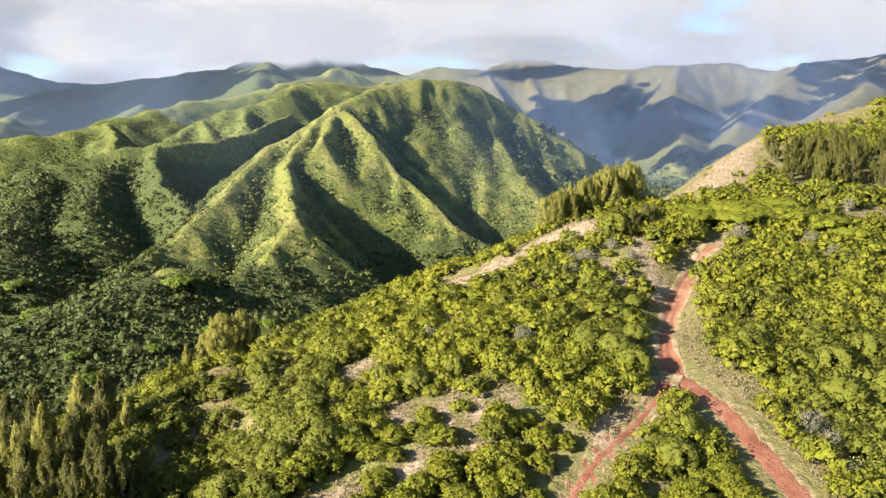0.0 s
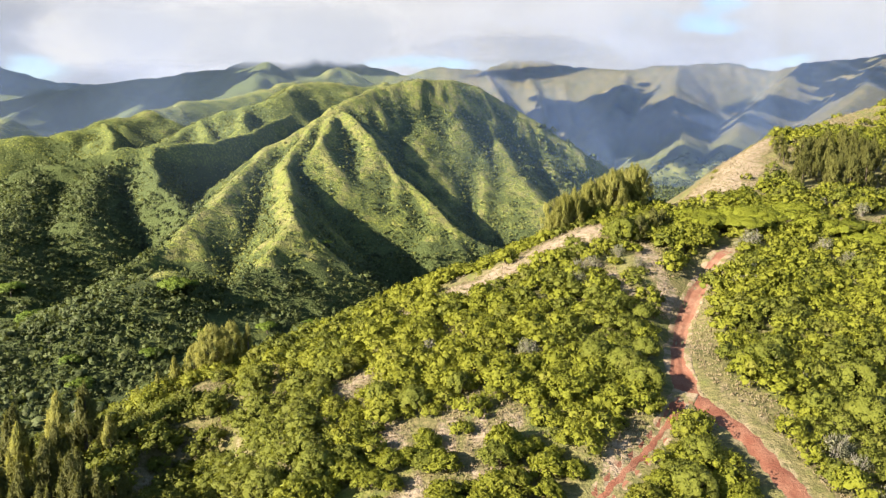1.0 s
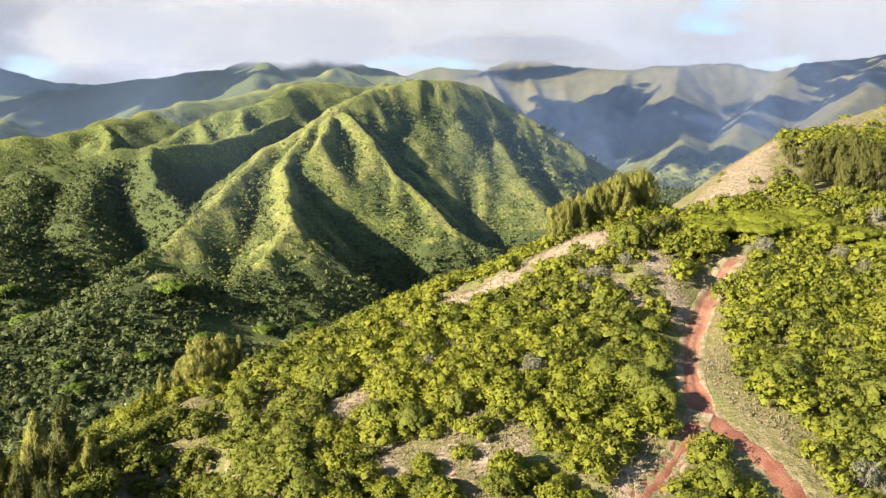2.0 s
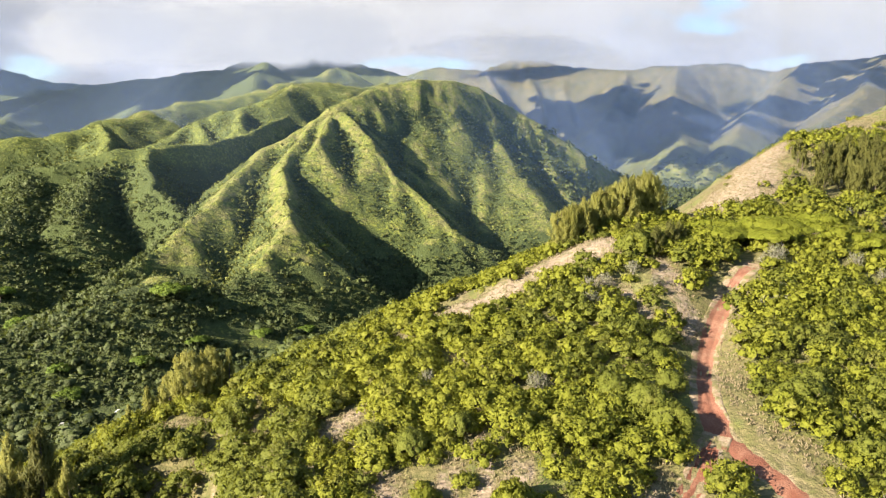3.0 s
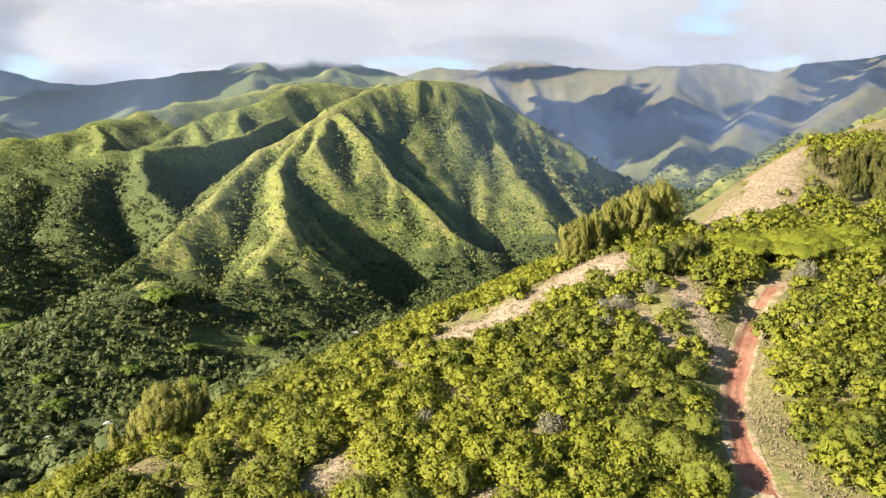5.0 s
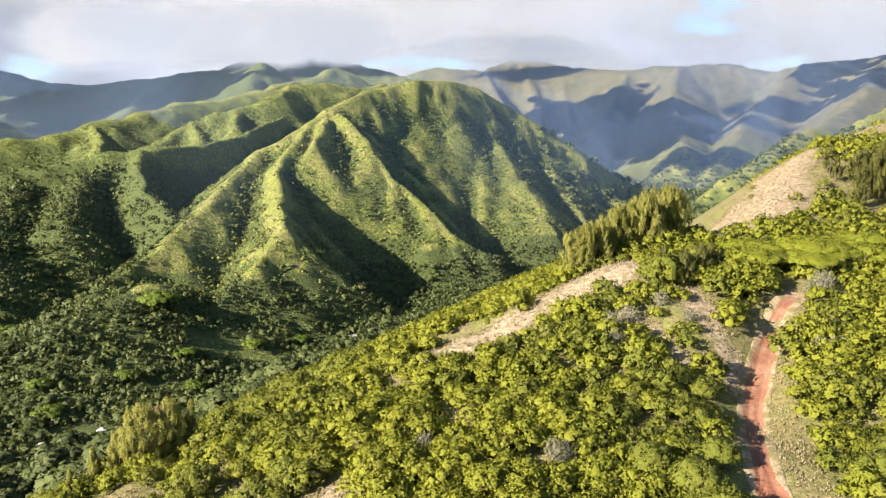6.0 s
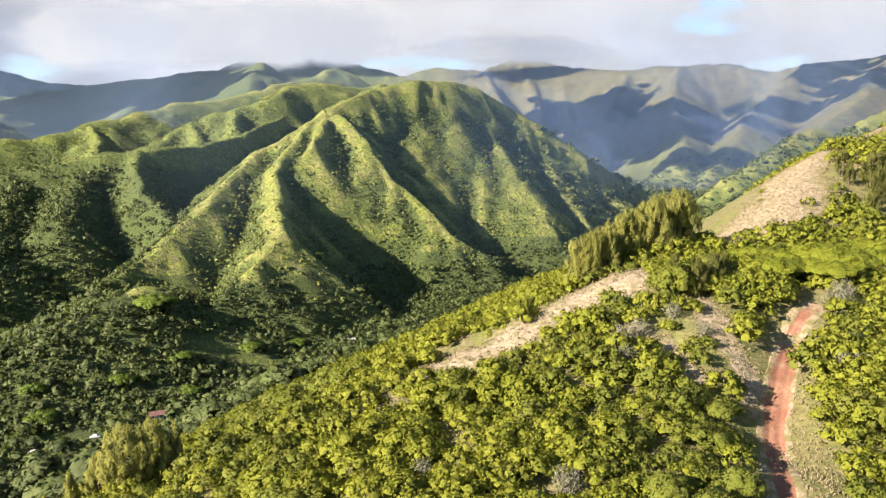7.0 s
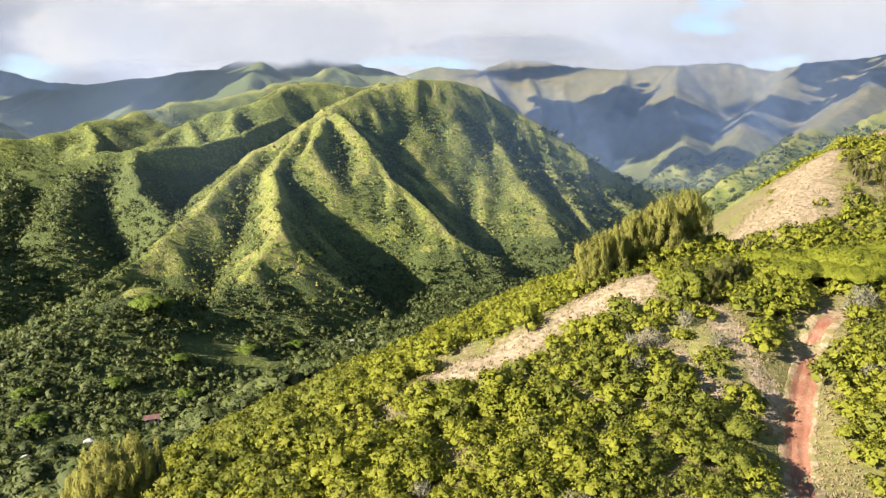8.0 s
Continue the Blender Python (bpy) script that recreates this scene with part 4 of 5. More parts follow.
def build_hill_scrub():
    rng = np.random.default_rng(9)
    x, y = scatter(rng, -760, 420, 380, 1250, 3.0)
    keep = (x < 330) & (y > 380 + np.clip(x, -60, 60)) & (rng.uniform(size=len(x)) < np.interp(y, (380, 900, 1250), (1.0, 0.8, 0.35)))
    x, y = x[keep], y[keep]
    lush, z = lushness(x, y, 14.0)
    lush = np.clip(lush + 0.28 * np.clip((-170 - x) / 60, 0, 1), 0, 1)
    keep = (z > 17) & ((x > -200) | (y > 690) | (z > 96) | ((x > -290) & (y > 612))) & (rng.uniform(size=len(x)) < np.clip(lush * 1.6 - 0.05, 0.34, 0.97)) & (near_land(x, y) < z - 2)
    x, y, z = x[keep], y[keep], z[keep]
    r = np.clip(rng.lognormal(0.30, 0.36, len(x)), 0.6, 3.4) * (0.65 + 0.5 * lushness(x, y, 14.0)[0])
    v, f, q = crown_cloud(rng, np.stack([x, y, z - 0.4], -1), r, r * rng.uniform(0.9, 1.3, len(x)), 2, 6, 1.10, 0, False, 0.7, 0.55)
    tagged(new("hill_scrub", mesh_from("hill_scrub", v, f, [SCRUB], True, None, q)), "green scrub and small trees on the steep hillsides", "scrub", kind="stuff")


VALLEY_TREES = valley_tree_places()
build_valley_forest(VALLEY_TREES)
build_valley_trees(VALLEY_TREES)
build_near_cover()
build_far_woods()
build_hill_scrub()


# ---- dry grass on the open ground ----
def build_grass():
    rng = np.random.default_rng(12)
    x, y = scatter(rng, -60, 170, 50, 270, 0.66)
    keep = (openness(x, y) > rng.uniform(0.2, 0.7, len(x))) & (track_distance(x, y) > 1.5) & (rng.uniform(size=len(x)) < np.interp(openness(x, y), (0.7, 0.95), (1.0, 0.45)))
    x, y = x[keep], y[keep]
    z = land(x, y)
    keep = z > 50
    p = np.stack([x, y, z], -1)[keep]
    n = len(p)
    tall = rng.uniform(0.22, 0.55, n)
    parts = []
    for k in range(5):
        lean = rng.normal(size=(n, 3)) * np.array([0.45, 0.45, 0.0]) + np.array([0, 0, 1.0])
        at = p + rng.normal(size=(n, 3)) * np.array([0.22, 0.22, 0]) + np.array([0, 0, 1]) * tall[:, None] * 0.4
        parts.append(leaves(rng, at, np.column_stack([rng.normal(size=(n, 2)), np.zeros(n)]), tall, 0.13, 0.2, lean))
    v, f = join(*parts)
    tagged(new("dry_grass", mesh_from("dry_grass", v, f, [STRAW])), "tufts of pale dry grass on open ground", "grass", kind="stuff")


build_grass()


# ---- ironwood trees: slim feathery crowns ----
def ironwood(seed, height, spread, plumes, sprays, mat, rounded=False):
    """A tapered trunk, limbs that climb steeply, and plumes of drooping needles."""
    r = np.random.default_rng(seed)
    tree = new("ironwood_tree")
    top = (r.uniform(-0.3, 0.3), r.uniform(-0.3, 0.3), height * 0.94)
    trunk = tube([(0, 0, -0.6), (0.05, 0.02, height * 0.3), (top[0] * 0.5, top[1] * 0.5, height * 0.65), top], (0.20, 0.15, 0.08, 0.02), 7)
    part("trunk", mesh_from("trunk", *trunk, [BARK], True), tree, "slim grey-brown tapered trunk")
    limbs, spots, ways, faces = [], [], [], []
    for i in range(plumes + 1):
        u = (i + r.uniform(0, 1)) / plumes
        a = r.uniform(0, 2 * math.pi)
        if i == plumes:
            u, reach, tall = 0.95, 0.0, height * 0.26
        elif rounded:
            reach, tall = spread * math.sqrt(1.0 - 0.9 * u * u) * r.uniform(0.35, 0.95), height * 0.13 * r.uniform(0.8, 1.25)
        else:
            reach, tall = spread * (1.0 - 0.88 * u) * r.uniform(0.30, 0.80), height * 0.27 * (1 - 0.3 * u) * r.uniform(0.8, 1.25)
        start = np.array([top[0] * u * 0.8, top[1] * u * 0.8, height * (0.03 + 0.76 * u)])
        foot = start + np.array([math.cos(a) * reach, math.sin(a) * reach, 0.35 * reach])
        axis = unit(np.array([math.cos(a) * 0.30 * reach / spread, math.sin(a) * 0.30 * reach / spread, 1.0]))
        limbs.append(tube([start, 0.5 * (start + foot) + (0, 0, -0.05), foot + axis * tall * 0.5], (0.030, 0.018, 0.004), 3))
        # a plume: needles round a flame-shaped axis
        k = sprays
        s = r.uniform(0, 1, k) ** 0.85
        ring = tall * (0.46 if rounded else 0.20) * np.minimum(1.0, 3.0 * s + 0.35) * (1 - s) ** 0.6 * r.uniform(0.3, 1.25, k)
        w = r.uniform(0, 2 * np.pi, k)
        side = np.column_stack([np.cos(w), np.sin(w), 0.25 * np.ones(k)])
        spots.append(foot + axis * (s * tall)[:, None] + side * ring[:, None])
        ways.append(axis + 0.55 * side)
        faces.append(side)
    v, f = join(*limbs)
    part("limb", mesh_from("limb", v, f, [BARK], True), tree, "thin upswept limbs")
    at, way, side = np.concatenate(spots), np.concatenate(ways), np.concatenate(faces)
    v, f = leaves(r, at, side, r.uniform(0.45, 1.05, len(at)), r.uniform(0.06, 0.12, len(at)), 0.4, way, False)
    mass = unit(np.column_stack([at[:, 0], at[:, 1], np.full(len(at), 0.45 * spread)]))
    soft = unit(0.6 * side + 0.7 * mass + 0.25 * r.normal(size=at.shape))
    part("crown", mesh_from("crown", v, f, [mat], True, None, np.repeat(soft, 3, 0)), tree, "feathery olive-green needle plumes")
    return tree


def plant(kind, first, x, y, turn, scale, sink=0.1):
    """Sets a copy of a thing on the ground; the first call places the original."""
    m = pose(x, y, float(land(x, y)) - sink, 0, 0, turn)
    ob = kind
    if first:
        ob.matrix_basis = m
    else:
        ob = copy_thing(kind, m)
    ob.scale = scale
    return ob


def build_ironwoods():
    rng = np.random.default_rng(21)
    kinds = [ironwood(31, 8.0, 1.9, 38, 66, NEEDLE), ironwood(32, 8.0, 2.3, 42, 66, NEEDLE), ironwood(33, 8.0, 1.6, 34, 64, NEEDLE), ironwood(34, 8.0, 2.6, 74, 58, NEEDLE, True),
             ironwood(35, 8.0, 2.2, 46, 64, NEEDLE_DARK, True), ironwood(36, 8.0, 2.2, 42, 74, NEEDLE_DARK), ironwood(37, 8.0, 1.9, 40, 76, NEEDLE_DARK)]
    placed = [False] * 7

    def put(x, y, tall, kind, group, label):
        s = tall / 8.0
        ob = plant(kinds[kind], not placed[kind], x, y, rng.uniform(0, 360), (s * rng.uniform(0.9, 1.15), s * rng.uniform(0.9, 1.15), s))
        placed[kind] = True
        tagged(ob, label, "tree", group)

    # the grove at the low end of the spur
    # trees beyond the view at its left are added to cast shade
    for x, y, tall in ((-57.7, 86.5, 11), (-54, 86.6, 10.6), (-48.4, 87, 11.5), (-45, 87, 10.5), (-41.4, 86, 6.5), (-51, 83, 10), (-43.2, 70.5, 8.1), (-38.2, 70.8, 8.7), (-36.9, 70.3, 7.2), (-35.5, 71, 8.0),
                       (-40.8, 69.8, 5.8), (-39.7, 69.4, 5.4), (-45.6, 70.5, 8.8), (-48.2, 74, 10), (-50.5, 72, 8.5), (-44, 77, 8.5), (-40, 76, 6.5), (-53, 78, 10), (-47, 66, 7), (-43, 65.5, 6), (-34, 73.5, 6.5), (-56, 90, 9), (-52, 66, 9), (-56, 70, 10), (-60, 76, 11), (-62, 84, 11), (-59, 80, 10.5), (-46, 82, 9)):
        put(x, y, tall, int(rng.choice((5, 6, 6, 5, 0))), "grove on the lower spur", "slim olive-green ironwood tree in a dense grove")
    # the two broad ones where the spur turns down
    for x, y, tall, kind in ((-35.8, 108, 8.6, 3), (-33.2, 109.5, 8.0, 3), (-38.5, 107, 6.4, 3), (-41, 106, 5.6, 1), (-43, 104.5, 4.6, 0), (-30.8, 110, 6.8, 2), (-45.5, 103, 4.2, 0)):
        put(x, y, tall, kind, "ironwoods by the bare path", "feathery yellow-olive ironwood tree beside a bare path")
    # the clump on the brow
    for i in range(26):
        u = (i + rng.uniform(0, 1)) / 26
        x, y = 21.5 + 23 * u, 140.5 + 18.5 * u + rng.uniform(-1.5, 3.5)
        put(x, y, 7.6 + 3.8 * u + rng.uniform(-0.8, 1.2), int(rng.choice((0, 1, 2, 3, 3))), "ironwoods on the brow", "yellow-olive ironwood tree on the ridge brow")
    for x, y, tall in ((36.5, 130.5, 5.6), (39.5, 132.5, 6.0), (34, 133, 5.0), (42, 135, 5.2)):
        put(x, y, tall, 4, "ironwoods on the brow", "bushy olive ironwood beside the dry path")
    # the dark thicket higher up
    for i in range(76):
        u, w = rng.uniform(0, 1), rng.uniform(0, 1)
        x, y = 81 + 46 * u + 9 * w, 163 + 27 * w + 5 * u
        put(x, y, rng.uniform(5.8, 8.0), int(rng.choice((4, 5))), "thicket on the upper ridge", "dark olive ironwood tree in a close thicket")


build_ironwoods()


# ---- broad low trees with a smooth pale canopy ----
def flat_tree(name, seed, radius, height, leaf, mat, sprays, label):
    r = np.random.default_rng(seed)
    tree = new(name)
    parts = [tube([(0, 0, -0.8), (0.1, 0, height * 0.35), (0.0, 0.15, height * 0.62)], (0.045 * radius, 0.038 * radius, 0.02 * radius), 7)]
    for i in range(7):
        a = i * 2 * math.pi / 7 + r.uniform(-0.3, 0.3)
        q = radius * r.uniform(0.55, 0.8)
        parts.append(tube([(0.05, 0.05, height * 0.4), (math.cos(a) * q * 0.5, math.sin(a) * q * 0.5, height * 0.62), (math.cos(a) * q, math.sin(a) * q, height * 0.78)], (0.024 * radius, 0.016 * radius, 0.006 * radius), 5))
    v, f = join(*parts)
    part("trunk", mesh_from("trunk", v, f, [BARK], True), tree, "short forked brown trunk")
    k = 26
    a, q = r.uniform(0, 2 * np.pi, k), radius * np.sqrt(r.uniform(0, 0.9, k))
    c = np.column_stack([np.cos(a) * q, np.sin(a) * q, height * (0.86 - 0.30 * (q / radius) ** 2 + 0.05 * r.normal(size=k))])
    rad = radius * r.uniform(0.16, 0.30, k)
    d = unit(r.normal(size=(k, sprays, 3)) * np.array([1, 1, 0.7]) + np.array([0, 0, 0.6]))
    p = c[:, None] + d * rad[:, None, None] * np.array([1, 1, 0.72]) * r.uniform(0.8, 1.1, (k, sprays, 1))
    heart = cores(r, c, rad * 0.85, 0.62)
    v, f = join(heart, leaves(r, p.reshape(-1, 3), d.reshape(-1, 3), leaf * r.uniform(0.7, 1.3, k * sprays), leaf * 0.75, 0.3, None, False))
    dome = unit(p - np.array([0, 0, -0.4 * radius]))
    soft = unit(0.45 * d + 0.7 * dome + 0.22 * r.normal(size=d.shape)).reshape(-1, 3)
    q = np.concatenate([unit(heart[0] - np.array([0, 0, -0.4 * radius])), np.repeat(soft, 3, 0)])
    part("crown", mesh_from("crown", v, f, [mat], True, None, q), tree)
    return tagged(tree, label, "tree")


def build_flat_trees():
    rng = np.random.default_rng(23)
    low = flat_tree("canopy_tree", 61, 4.9, 4.0, 0.24, LEAF_PALE, 230, "broad low tree with a smooth yellow-green canopy")
    for i, (x, y, s) in enumerate(((50, 138, 1.0), (55, 141.5, 1.15), (61, 142, 1.2), (66.5, 143.5, 1.1), (58, 136.5, 0.95), (64, 138, 1.05), (70, 139.5, 1.05), (52.5, 145, 1.0), (72, 145.5, 0.95), (47, 133.5, 0.7), (76, 136, 0.9), (79, 131, 0.8))):
        tagged(plant(low, i == 0, x, y, rng.uniform(0, 360), (s, s, s * rng.uniform(0.8, 0.95)), 0.5), group="canopy trees above the track")
    wide = flat_tree("umbrella_tree", 62, 9.5, 9.0, 0.95, LEAF_FERN, 90, "wide flat-crowned bright green tree in the valley")
    for i, (x, y, s) in enumerate(((-160, 411, 1.0), (-255, 420, 0.9), (-285, 447, 0.85), (-88, 515, 0.42), (-105, 402, 0.6), (-132, 372, 0.6), (-150, 345, 0.55), (-167, 309, 0.62), (-84, 428, 0.55), (-118, 345, 0.5), (-183, 330, 0.5))):
        tagged(plant(wide, i == 0, x, y, rng.uniform(0, 360), (s * 1.1, s * 1.1, s * rng.uniform(1.1, 1.35)), 0.4), group="broad trees in the valley")


build_flat_trees()


# ---- single shrubs of the ridge ----
def big_shrub(name, seed, mat, label, lobes=16, sprays=60, leaf=0.13, bare=0.0):
    r = np.random.default_rng(seed)
    shrub = new(name)
    stems = []
    for i in range(7 if not bare else 26):
        a, q = r.uniform(0, 2 * math.pi), r.uniform(0.35, 0.95)
        h = r.uniform(0.7, 1.15) if bare else r.uniform(0.5, 0.85)
        stems.append(tube([(r.uniform(-0.08, 0.08), r.uniform(-0.08, 0.08), -0.25), (math.cos(a) * q * 0.45, math.sin(a) * q * 0.45, h * 0.5), (math.cos(a) * q, math.sin(a) * q, h)], (0.025, 0.016, 0.006) if bare else (0.05, 0.032, 0.010), 4))
    v, f = join(*stems)
    part("stem", mesh_from("stem", v, f, [DEADWOOD if bare else BARK], True), shrub, "bare silver-grey branches" if bare else "brown forked stems")
    v, f, q = crown_cloud(r, np.array([[0, 0, 0.0]]), np.array([1.0]), np.array([1.15]), lobes, sprays, leaf, 0 if bare else lobes, True, 0.72, 0.55, (0.17, 0.34), (0.75, 1.20))
    part("crown", mesh_from("crown", v, f, [mat], True, None, q), shrub)
    return tagged(shrub, label, "shrub")


def build_single_shrubs():
    rng = np.random.default_rng(27)
    grey = big_shrub("grey_shrub", 71, LEAF_GREY, "half-dead grey shrub with bare silver branches", 14, 44, 0.10, 1.0)
    for i, (x, y, s) in enumerate(GREY):
        tagged(plant(grey, i == 0, x, y, rng.uniform(0, 360), (s, s, s * 1.35)), group="grey shrubs")
    big = big_shrub("large_shrub", 72, LEAF_DARK, "large rounded deep green shrub with dense foliage", 40, 50, 0.075)
    for i, (x, y, s, h) in enumerate(((40.8, 88.5, 3.4, 3.6), (44, 92, 2.8, 3.0), (50, 84, 3.4, 4.0), (54, 79, 3.2, 3.8), (47.5, 77.5, 3.0, 3.5), (57, 88, 3.2, 3.6), (33.5, 131, 3.4, 4.2), (36.5, 133.5, 3.2, 3.8), (40, 136, 2.8, 3.2), (24.5, 84, 2.8, 3.4), (23, 88.5, 3.0, 3.6), (20, 91.5, 2.8, 3.2),
                                     (-3.5, 83, 2.2, 2.8), (-7.5, 85, 2.3, 3.0), (2, 85.5, 2.0, 2.6), (26.8, 92.5, 2.4, 2.8), (27, 99, 2.0, 2.4), (30, 105, 1.8, 2.0), (-18, 70, 2.6, 3.4), (-13, 71, 2.6, 3.4), (-22, 66, 3.0, 3.8), (26.3, 71, 2.4, 2.8), (26.5, 75.5, 1.8, 2.0), (24, 66, 2.6, 3.0), (-26, 73, 2.6, 3.2), (-30, 77, 2.4, 3.0))):
        tagged(plant(big, i == 0, x, y, rng.uniform(0, 360), (s, s, h)), group="large shrubs")


build_single_shrubs()


# ---- houses and a parked car among the valley trees ----
def box(x0, x1, y0, y1, z0, z1):
    v = np.array([[x, y, z] for x in (x0, x1) for y in (y0, y1) for z in (z0, z1)], float)
    f = np.array([[0, 1, 3, 2], [4, 6, 7, 5], [0, 4, 5, 1], [2, 3, 7, 6], [0, 2, 6, 4], [1, 5, 7, 3]])
    return v, f


def gable(length, depth, eave, rise, over, thick):
    """A pitched roof of two thick sheets with overhanging eaves."""
    parts = []
    for s in (-1, 1):
        y1, z1 = s * (depth / 2 + over), eave - rise * over / (depth / 2)
        v = np.array([[x, y, z] for x in (-length / 2 - over, length / 2 + over) for y, z in ((0, eave + rise), (y1, z1), (y1, z1 + thick), (0, eave + rise + thick))])
        parts.append((v, np.array([[0, 1, 2, 3], [7, 6, 5, 4], [0, 4, 5, 1], [1, 5, 6, 2], [2, 6, 7, 3], [3, 7, 4, 0]])))
    return join(*parts)


def house(x, y, turn, length, depth, eave, roof, label):
    h = new("house")
    v, f = box(-length / 2, length / 2, -depth / 2, depth / 2, -0.6, eave)
    part("wall", mesh_from("wall", v, f, [WALL_PALE]), h)
    v, f = gable(length, depth, eave, depth * 0.22, 0.5, 0.12)
    part("roof", mesh_from("roof", v, f, [roof]), h)
    for px in (-0.3, 0.3):
        w = part("window", mesh_from("window", *box(px * length - 0.6, px * length + 0.6, -depth / 2 - 0.05, -depth / 2 - 0.003, 1.0, 2.1), [WHITE_PAINT]), h)
        part("pane", mesh_from("pane", *box(px * length - 0.52, px * length + 0.52, -depth / 2 - 0.06, -depth / 2 - 0.052, 1.08, 2.02), [DARK_GLASS]), w)
    part("door", mesh_from("door", *box(-0.45, 0.45, -depth / 2 - 0.06, -depth / 2 - 0.003, 0.05, 2.1), [WHITE_PAINT]), h)
    h.matrix_basis = pose(x, y, float(land(x, y)) + 0.2, 0, 0, turn)
    return tagged(h, label, "house")


def car(x, y, turn, label):
    c = new("car")
    bm = bmesh.new()
    for x0, x1, z0, z1, w0, w1 in ((-2.1, 2.1, 0.35, 0.85, 0.88, 0.84), (-1.3, 1.1, 0.85, 1.45, 0.82, 0.62)):
        q = bmesh.ops.create_cube(bm, size=1.0)["verts"]
        for p in q:
            t = p.co.z > 0
            p.co = ((x0 + 0.25 * t if p.co.x < 0 else x1 - 0.45 * t), math.copysign(w1 if t else w0, p.co.y), z1 if t else z0)
    bmesh.ops.bevel(bm, geom=bm.edges[:], offset=0.08, segments=2, affect="EDGES")
    me = bpy.data.meshes.new("body")
    bm.to_mesh(me)
    bm.free()
    me.materials.append(WHITE_PAINT)
    part("body", me, c)
    for sx in (-1.3, 1.3):
        for sy in (-0.8, 0.8):
            v, f = tube([(sx, sy - 0.1, 0.32), (sx, sy - 0.08, 0.32), (sx, sy + 0.08, 0.32), (sx, sy + 0.1, 0.32)], (0.2, 0.33, 0.33, 0.2), 12)
            part("wheel", mesh_from("wheel", v, f, [RUBBER], True), c)
    c.matrix_basis = pose(x, y, float(land(x, y)) + 0.02, 0, 0, turn)
    return tagged(c, label, "car")


house(-123.5, 319, 25, 5.5, 4.4, 2.4, ROOF_RED, "small house with a faded red iron roof among trees")
house(-44.8, 455, 15, 3.8, 3.0, 2.2, ROOF_PALE, "small pale-roofed house among valley trees")
house(-54.5, 440, 30, 3.4, 2.8, 2.1, ROOF_PALE, "pale-roofed shed beside the valley stream")
car(-140.5, 299.5, 20, "white car parked beside the valley field")
car(-157, 285, 30, "white car parked under valley trees")


# ---- glowing mist on the peaks, sheets standing in for haze, unseen shade clouds ----
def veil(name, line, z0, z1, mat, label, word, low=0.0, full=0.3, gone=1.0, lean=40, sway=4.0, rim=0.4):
    """A standing see-through sheet along a line, in place of mist or haze, thin at its rims: it begins at low, is full
    at full and ends at gone (0 foot, 1 top).
    """
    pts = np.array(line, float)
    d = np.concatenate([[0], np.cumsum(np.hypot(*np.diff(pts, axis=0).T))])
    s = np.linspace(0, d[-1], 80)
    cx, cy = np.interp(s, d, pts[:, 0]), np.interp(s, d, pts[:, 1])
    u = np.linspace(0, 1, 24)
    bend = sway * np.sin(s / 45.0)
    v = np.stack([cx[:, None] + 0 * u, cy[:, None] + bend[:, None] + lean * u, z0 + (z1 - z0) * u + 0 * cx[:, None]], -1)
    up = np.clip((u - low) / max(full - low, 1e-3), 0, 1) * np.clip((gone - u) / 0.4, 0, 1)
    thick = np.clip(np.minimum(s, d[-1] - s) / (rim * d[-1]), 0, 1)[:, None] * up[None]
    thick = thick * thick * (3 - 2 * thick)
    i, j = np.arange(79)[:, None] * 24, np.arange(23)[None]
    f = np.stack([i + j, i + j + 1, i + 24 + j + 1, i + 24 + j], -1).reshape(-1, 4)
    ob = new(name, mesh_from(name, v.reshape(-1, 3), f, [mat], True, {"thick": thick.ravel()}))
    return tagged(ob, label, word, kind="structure")


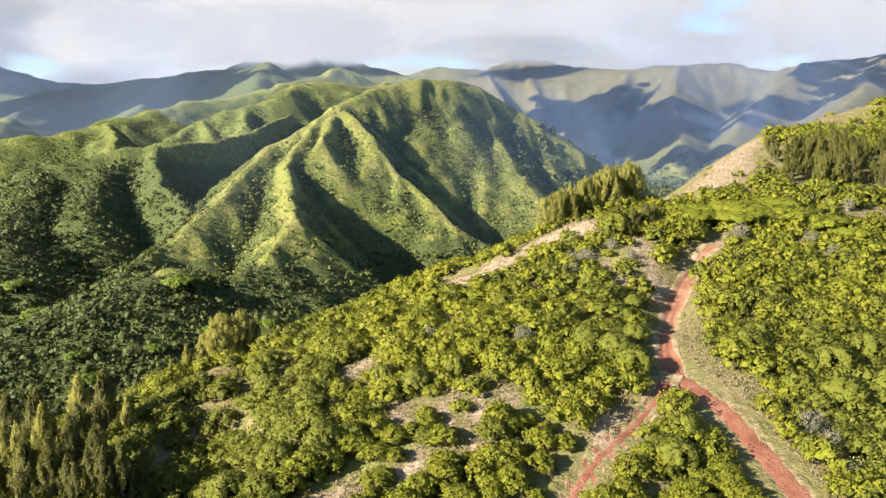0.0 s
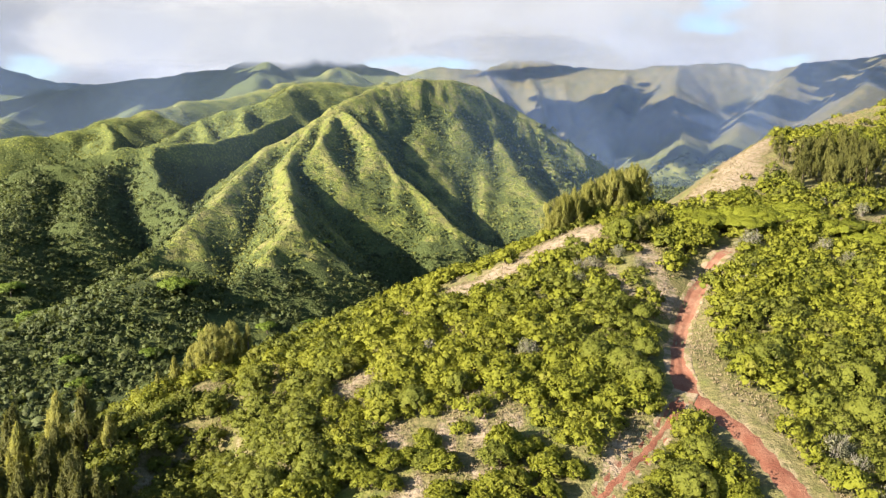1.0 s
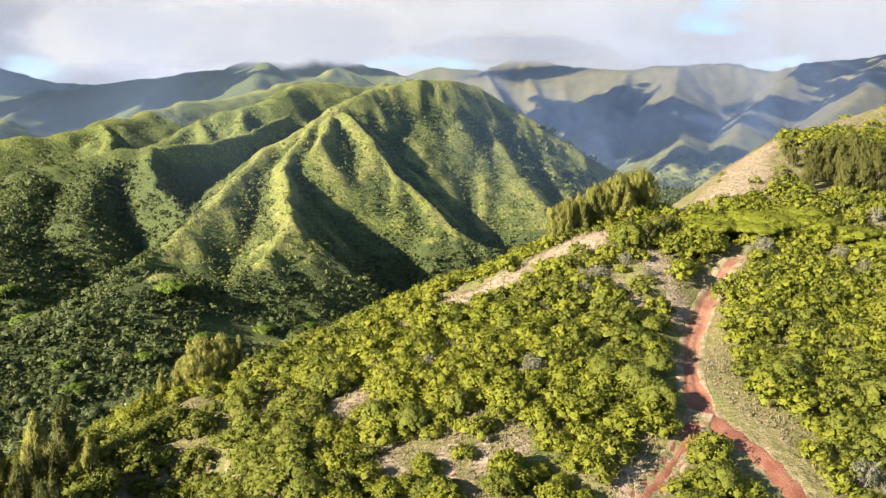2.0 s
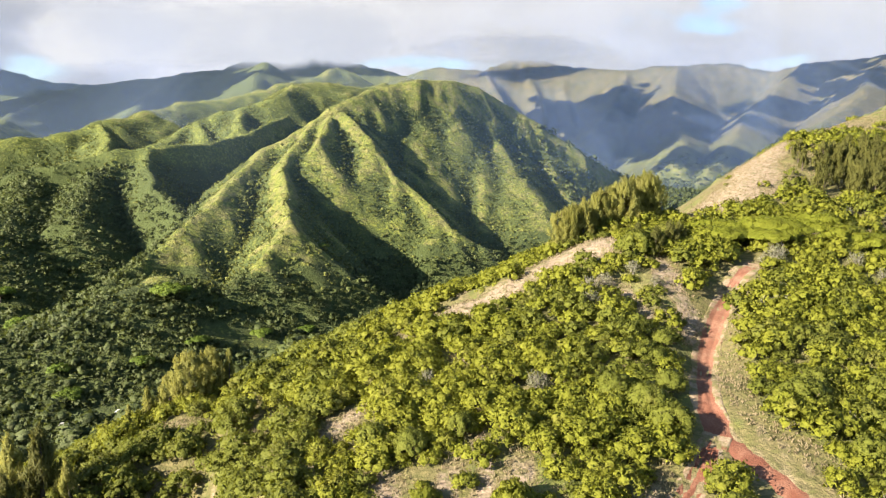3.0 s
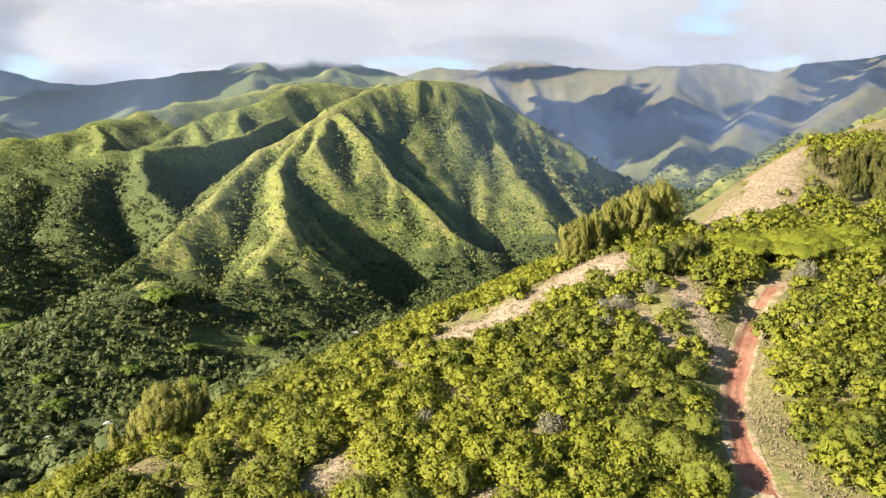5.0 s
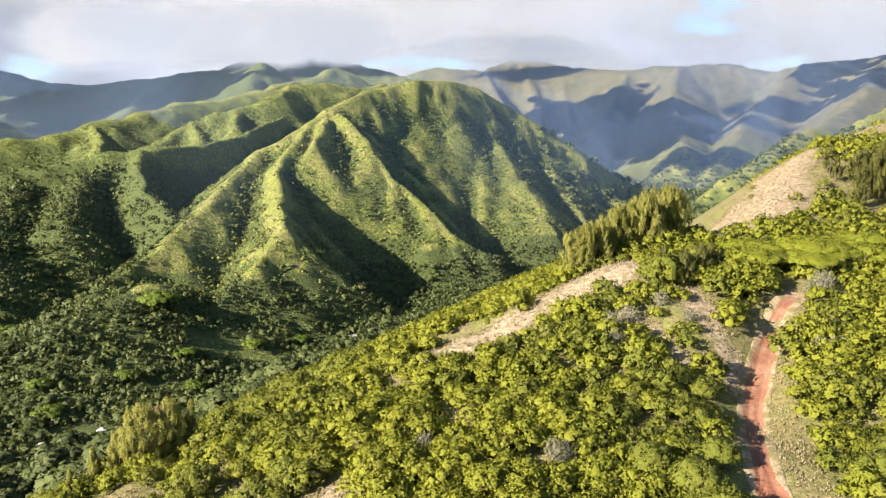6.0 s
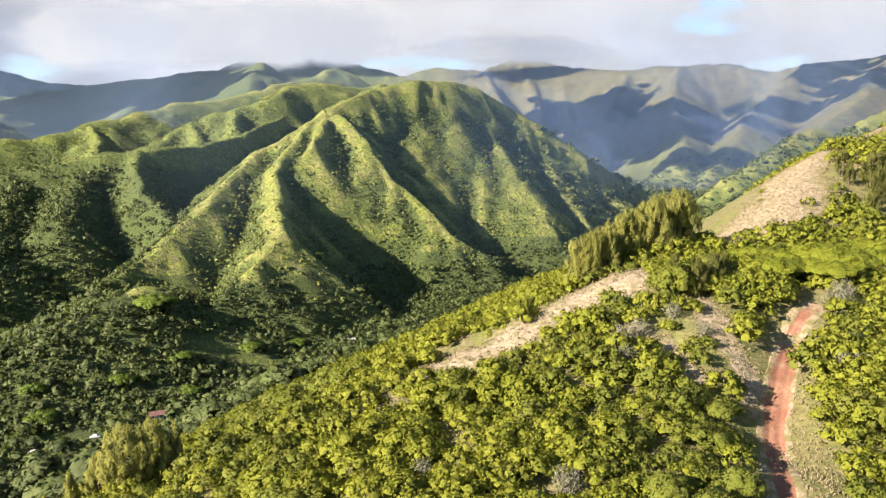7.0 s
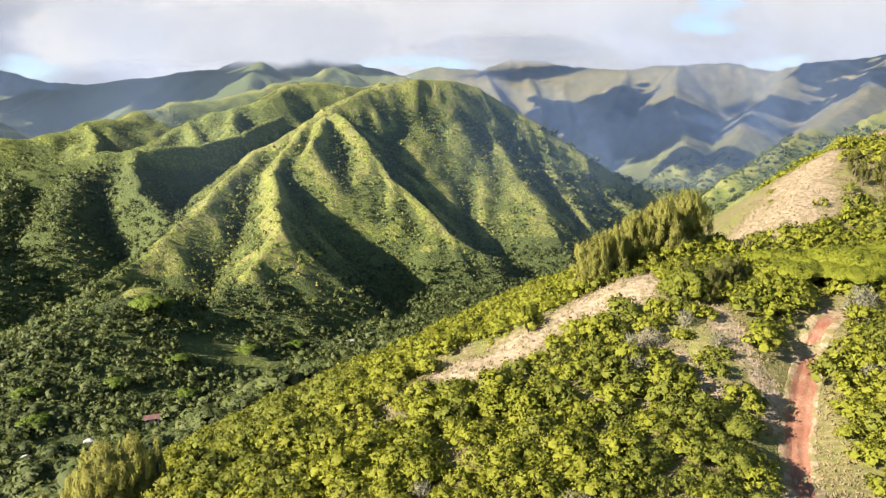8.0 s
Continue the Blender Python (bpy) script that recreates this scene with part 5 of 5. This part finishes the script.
def shade_cloud(x, y, z, rx, ry, seed, label):
    """An unseen cloud added to shade the mountains, heaped from many rounded billows."""
    r = np.random.default_rng(seed)
    k = 90
    a, q = r.uniform(0, 2 * np.pi, k), np.sqrt(r.uniform(0, 1, k))
    c = np.column_stack([x + np.cos(a) * q * rx, y + np.sin(a) * q * ry, z + 25 * r.normal(size=k)])
    v, f = cores(r, c, min(rx, ry) * (0.42 - 0.24 * q) * r.uniform(0.8, 1.3, k), 0.35)
    tagged(new("cloud", mesh_from("cloud", v, f, [CLOUD_BODY], True)), label, "cloud", kind="structure")


# mist sheets give off their own light, so no shadow shows on them
veil("mist", [(-1190, 1900), (-600, 1930), (-60, 1900)], 312, 560, MIST_GLOW, "glowing sheet standing in for cloud on the mountain crest", "mist", 0.0, 0.36, 1.0, rim=0.15)
veil("mist", [(-250, 3120), (330, 3120), (900, 3120)], 475, 660, MIST_GLOW, "torn glowing sheet standing in for mist over the far peak", "mist", 0.0, 0.5)
# sheets added to imitate haze and lift the dark slopes behind them
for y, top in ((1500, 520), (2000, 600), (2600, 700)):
    veil("haze", [(-2.2 * y - 300, y + 60), (-200, y), (2.2 * y + 300, y - 80)], -10, top, HAZE_SHEET, "thin blue sheet imitating haze across the valley", "haze", -1.0, 0.0)
veil("haze", [(-1500, 1260), (-430, 1140), (-150, 1240), (120, 1380)], -10, 420, HAZE_SHEET, "thin blue sheet imitating haze between the green ridges", "haze", -1.0, 0.0)
veil("haze", [(-300, 500), (-120, 428), (0, 480), (150, 640), (420, 860), (900, 1100), (1500, 1380)], -10, 520, HAZE_SHEET_NEAR, "thin blue sheet imitating haze before the green hill", "haze", 0.02, 0.24)
# set out of view, sunward of the slopes that are to be dark
for k, (x, y, z, rx, ry) in enumerate(((-500, 2110, 770, 280, 380), (-127, 2255, 770, 120, 95), (-416, 1840, 770, 230, 190), (-600, 1500, 770, 250, 320), (-160, 1790, 770, 150, 110),
                                       (150, 2010, 770, 75, 45), (110, 1710, 770, 200, 100), (-200, 1435, 770, 110, 70), (510, 1830, 770, 120, 140), (740, 2129, 770, 190, 130), (450, 1630, 770, 200, 130),
                                       (-1340, 1590, 520, 400, 240), (-1700, 1480, 520, 250, 240), (-2320, 2350, 770, 380, 300), (-650, 960, 770, 150, 95))):
    shade_cloud(x, y, z, rx, ry, 90 + k, "unseen white cloud added to shade the far mountains")
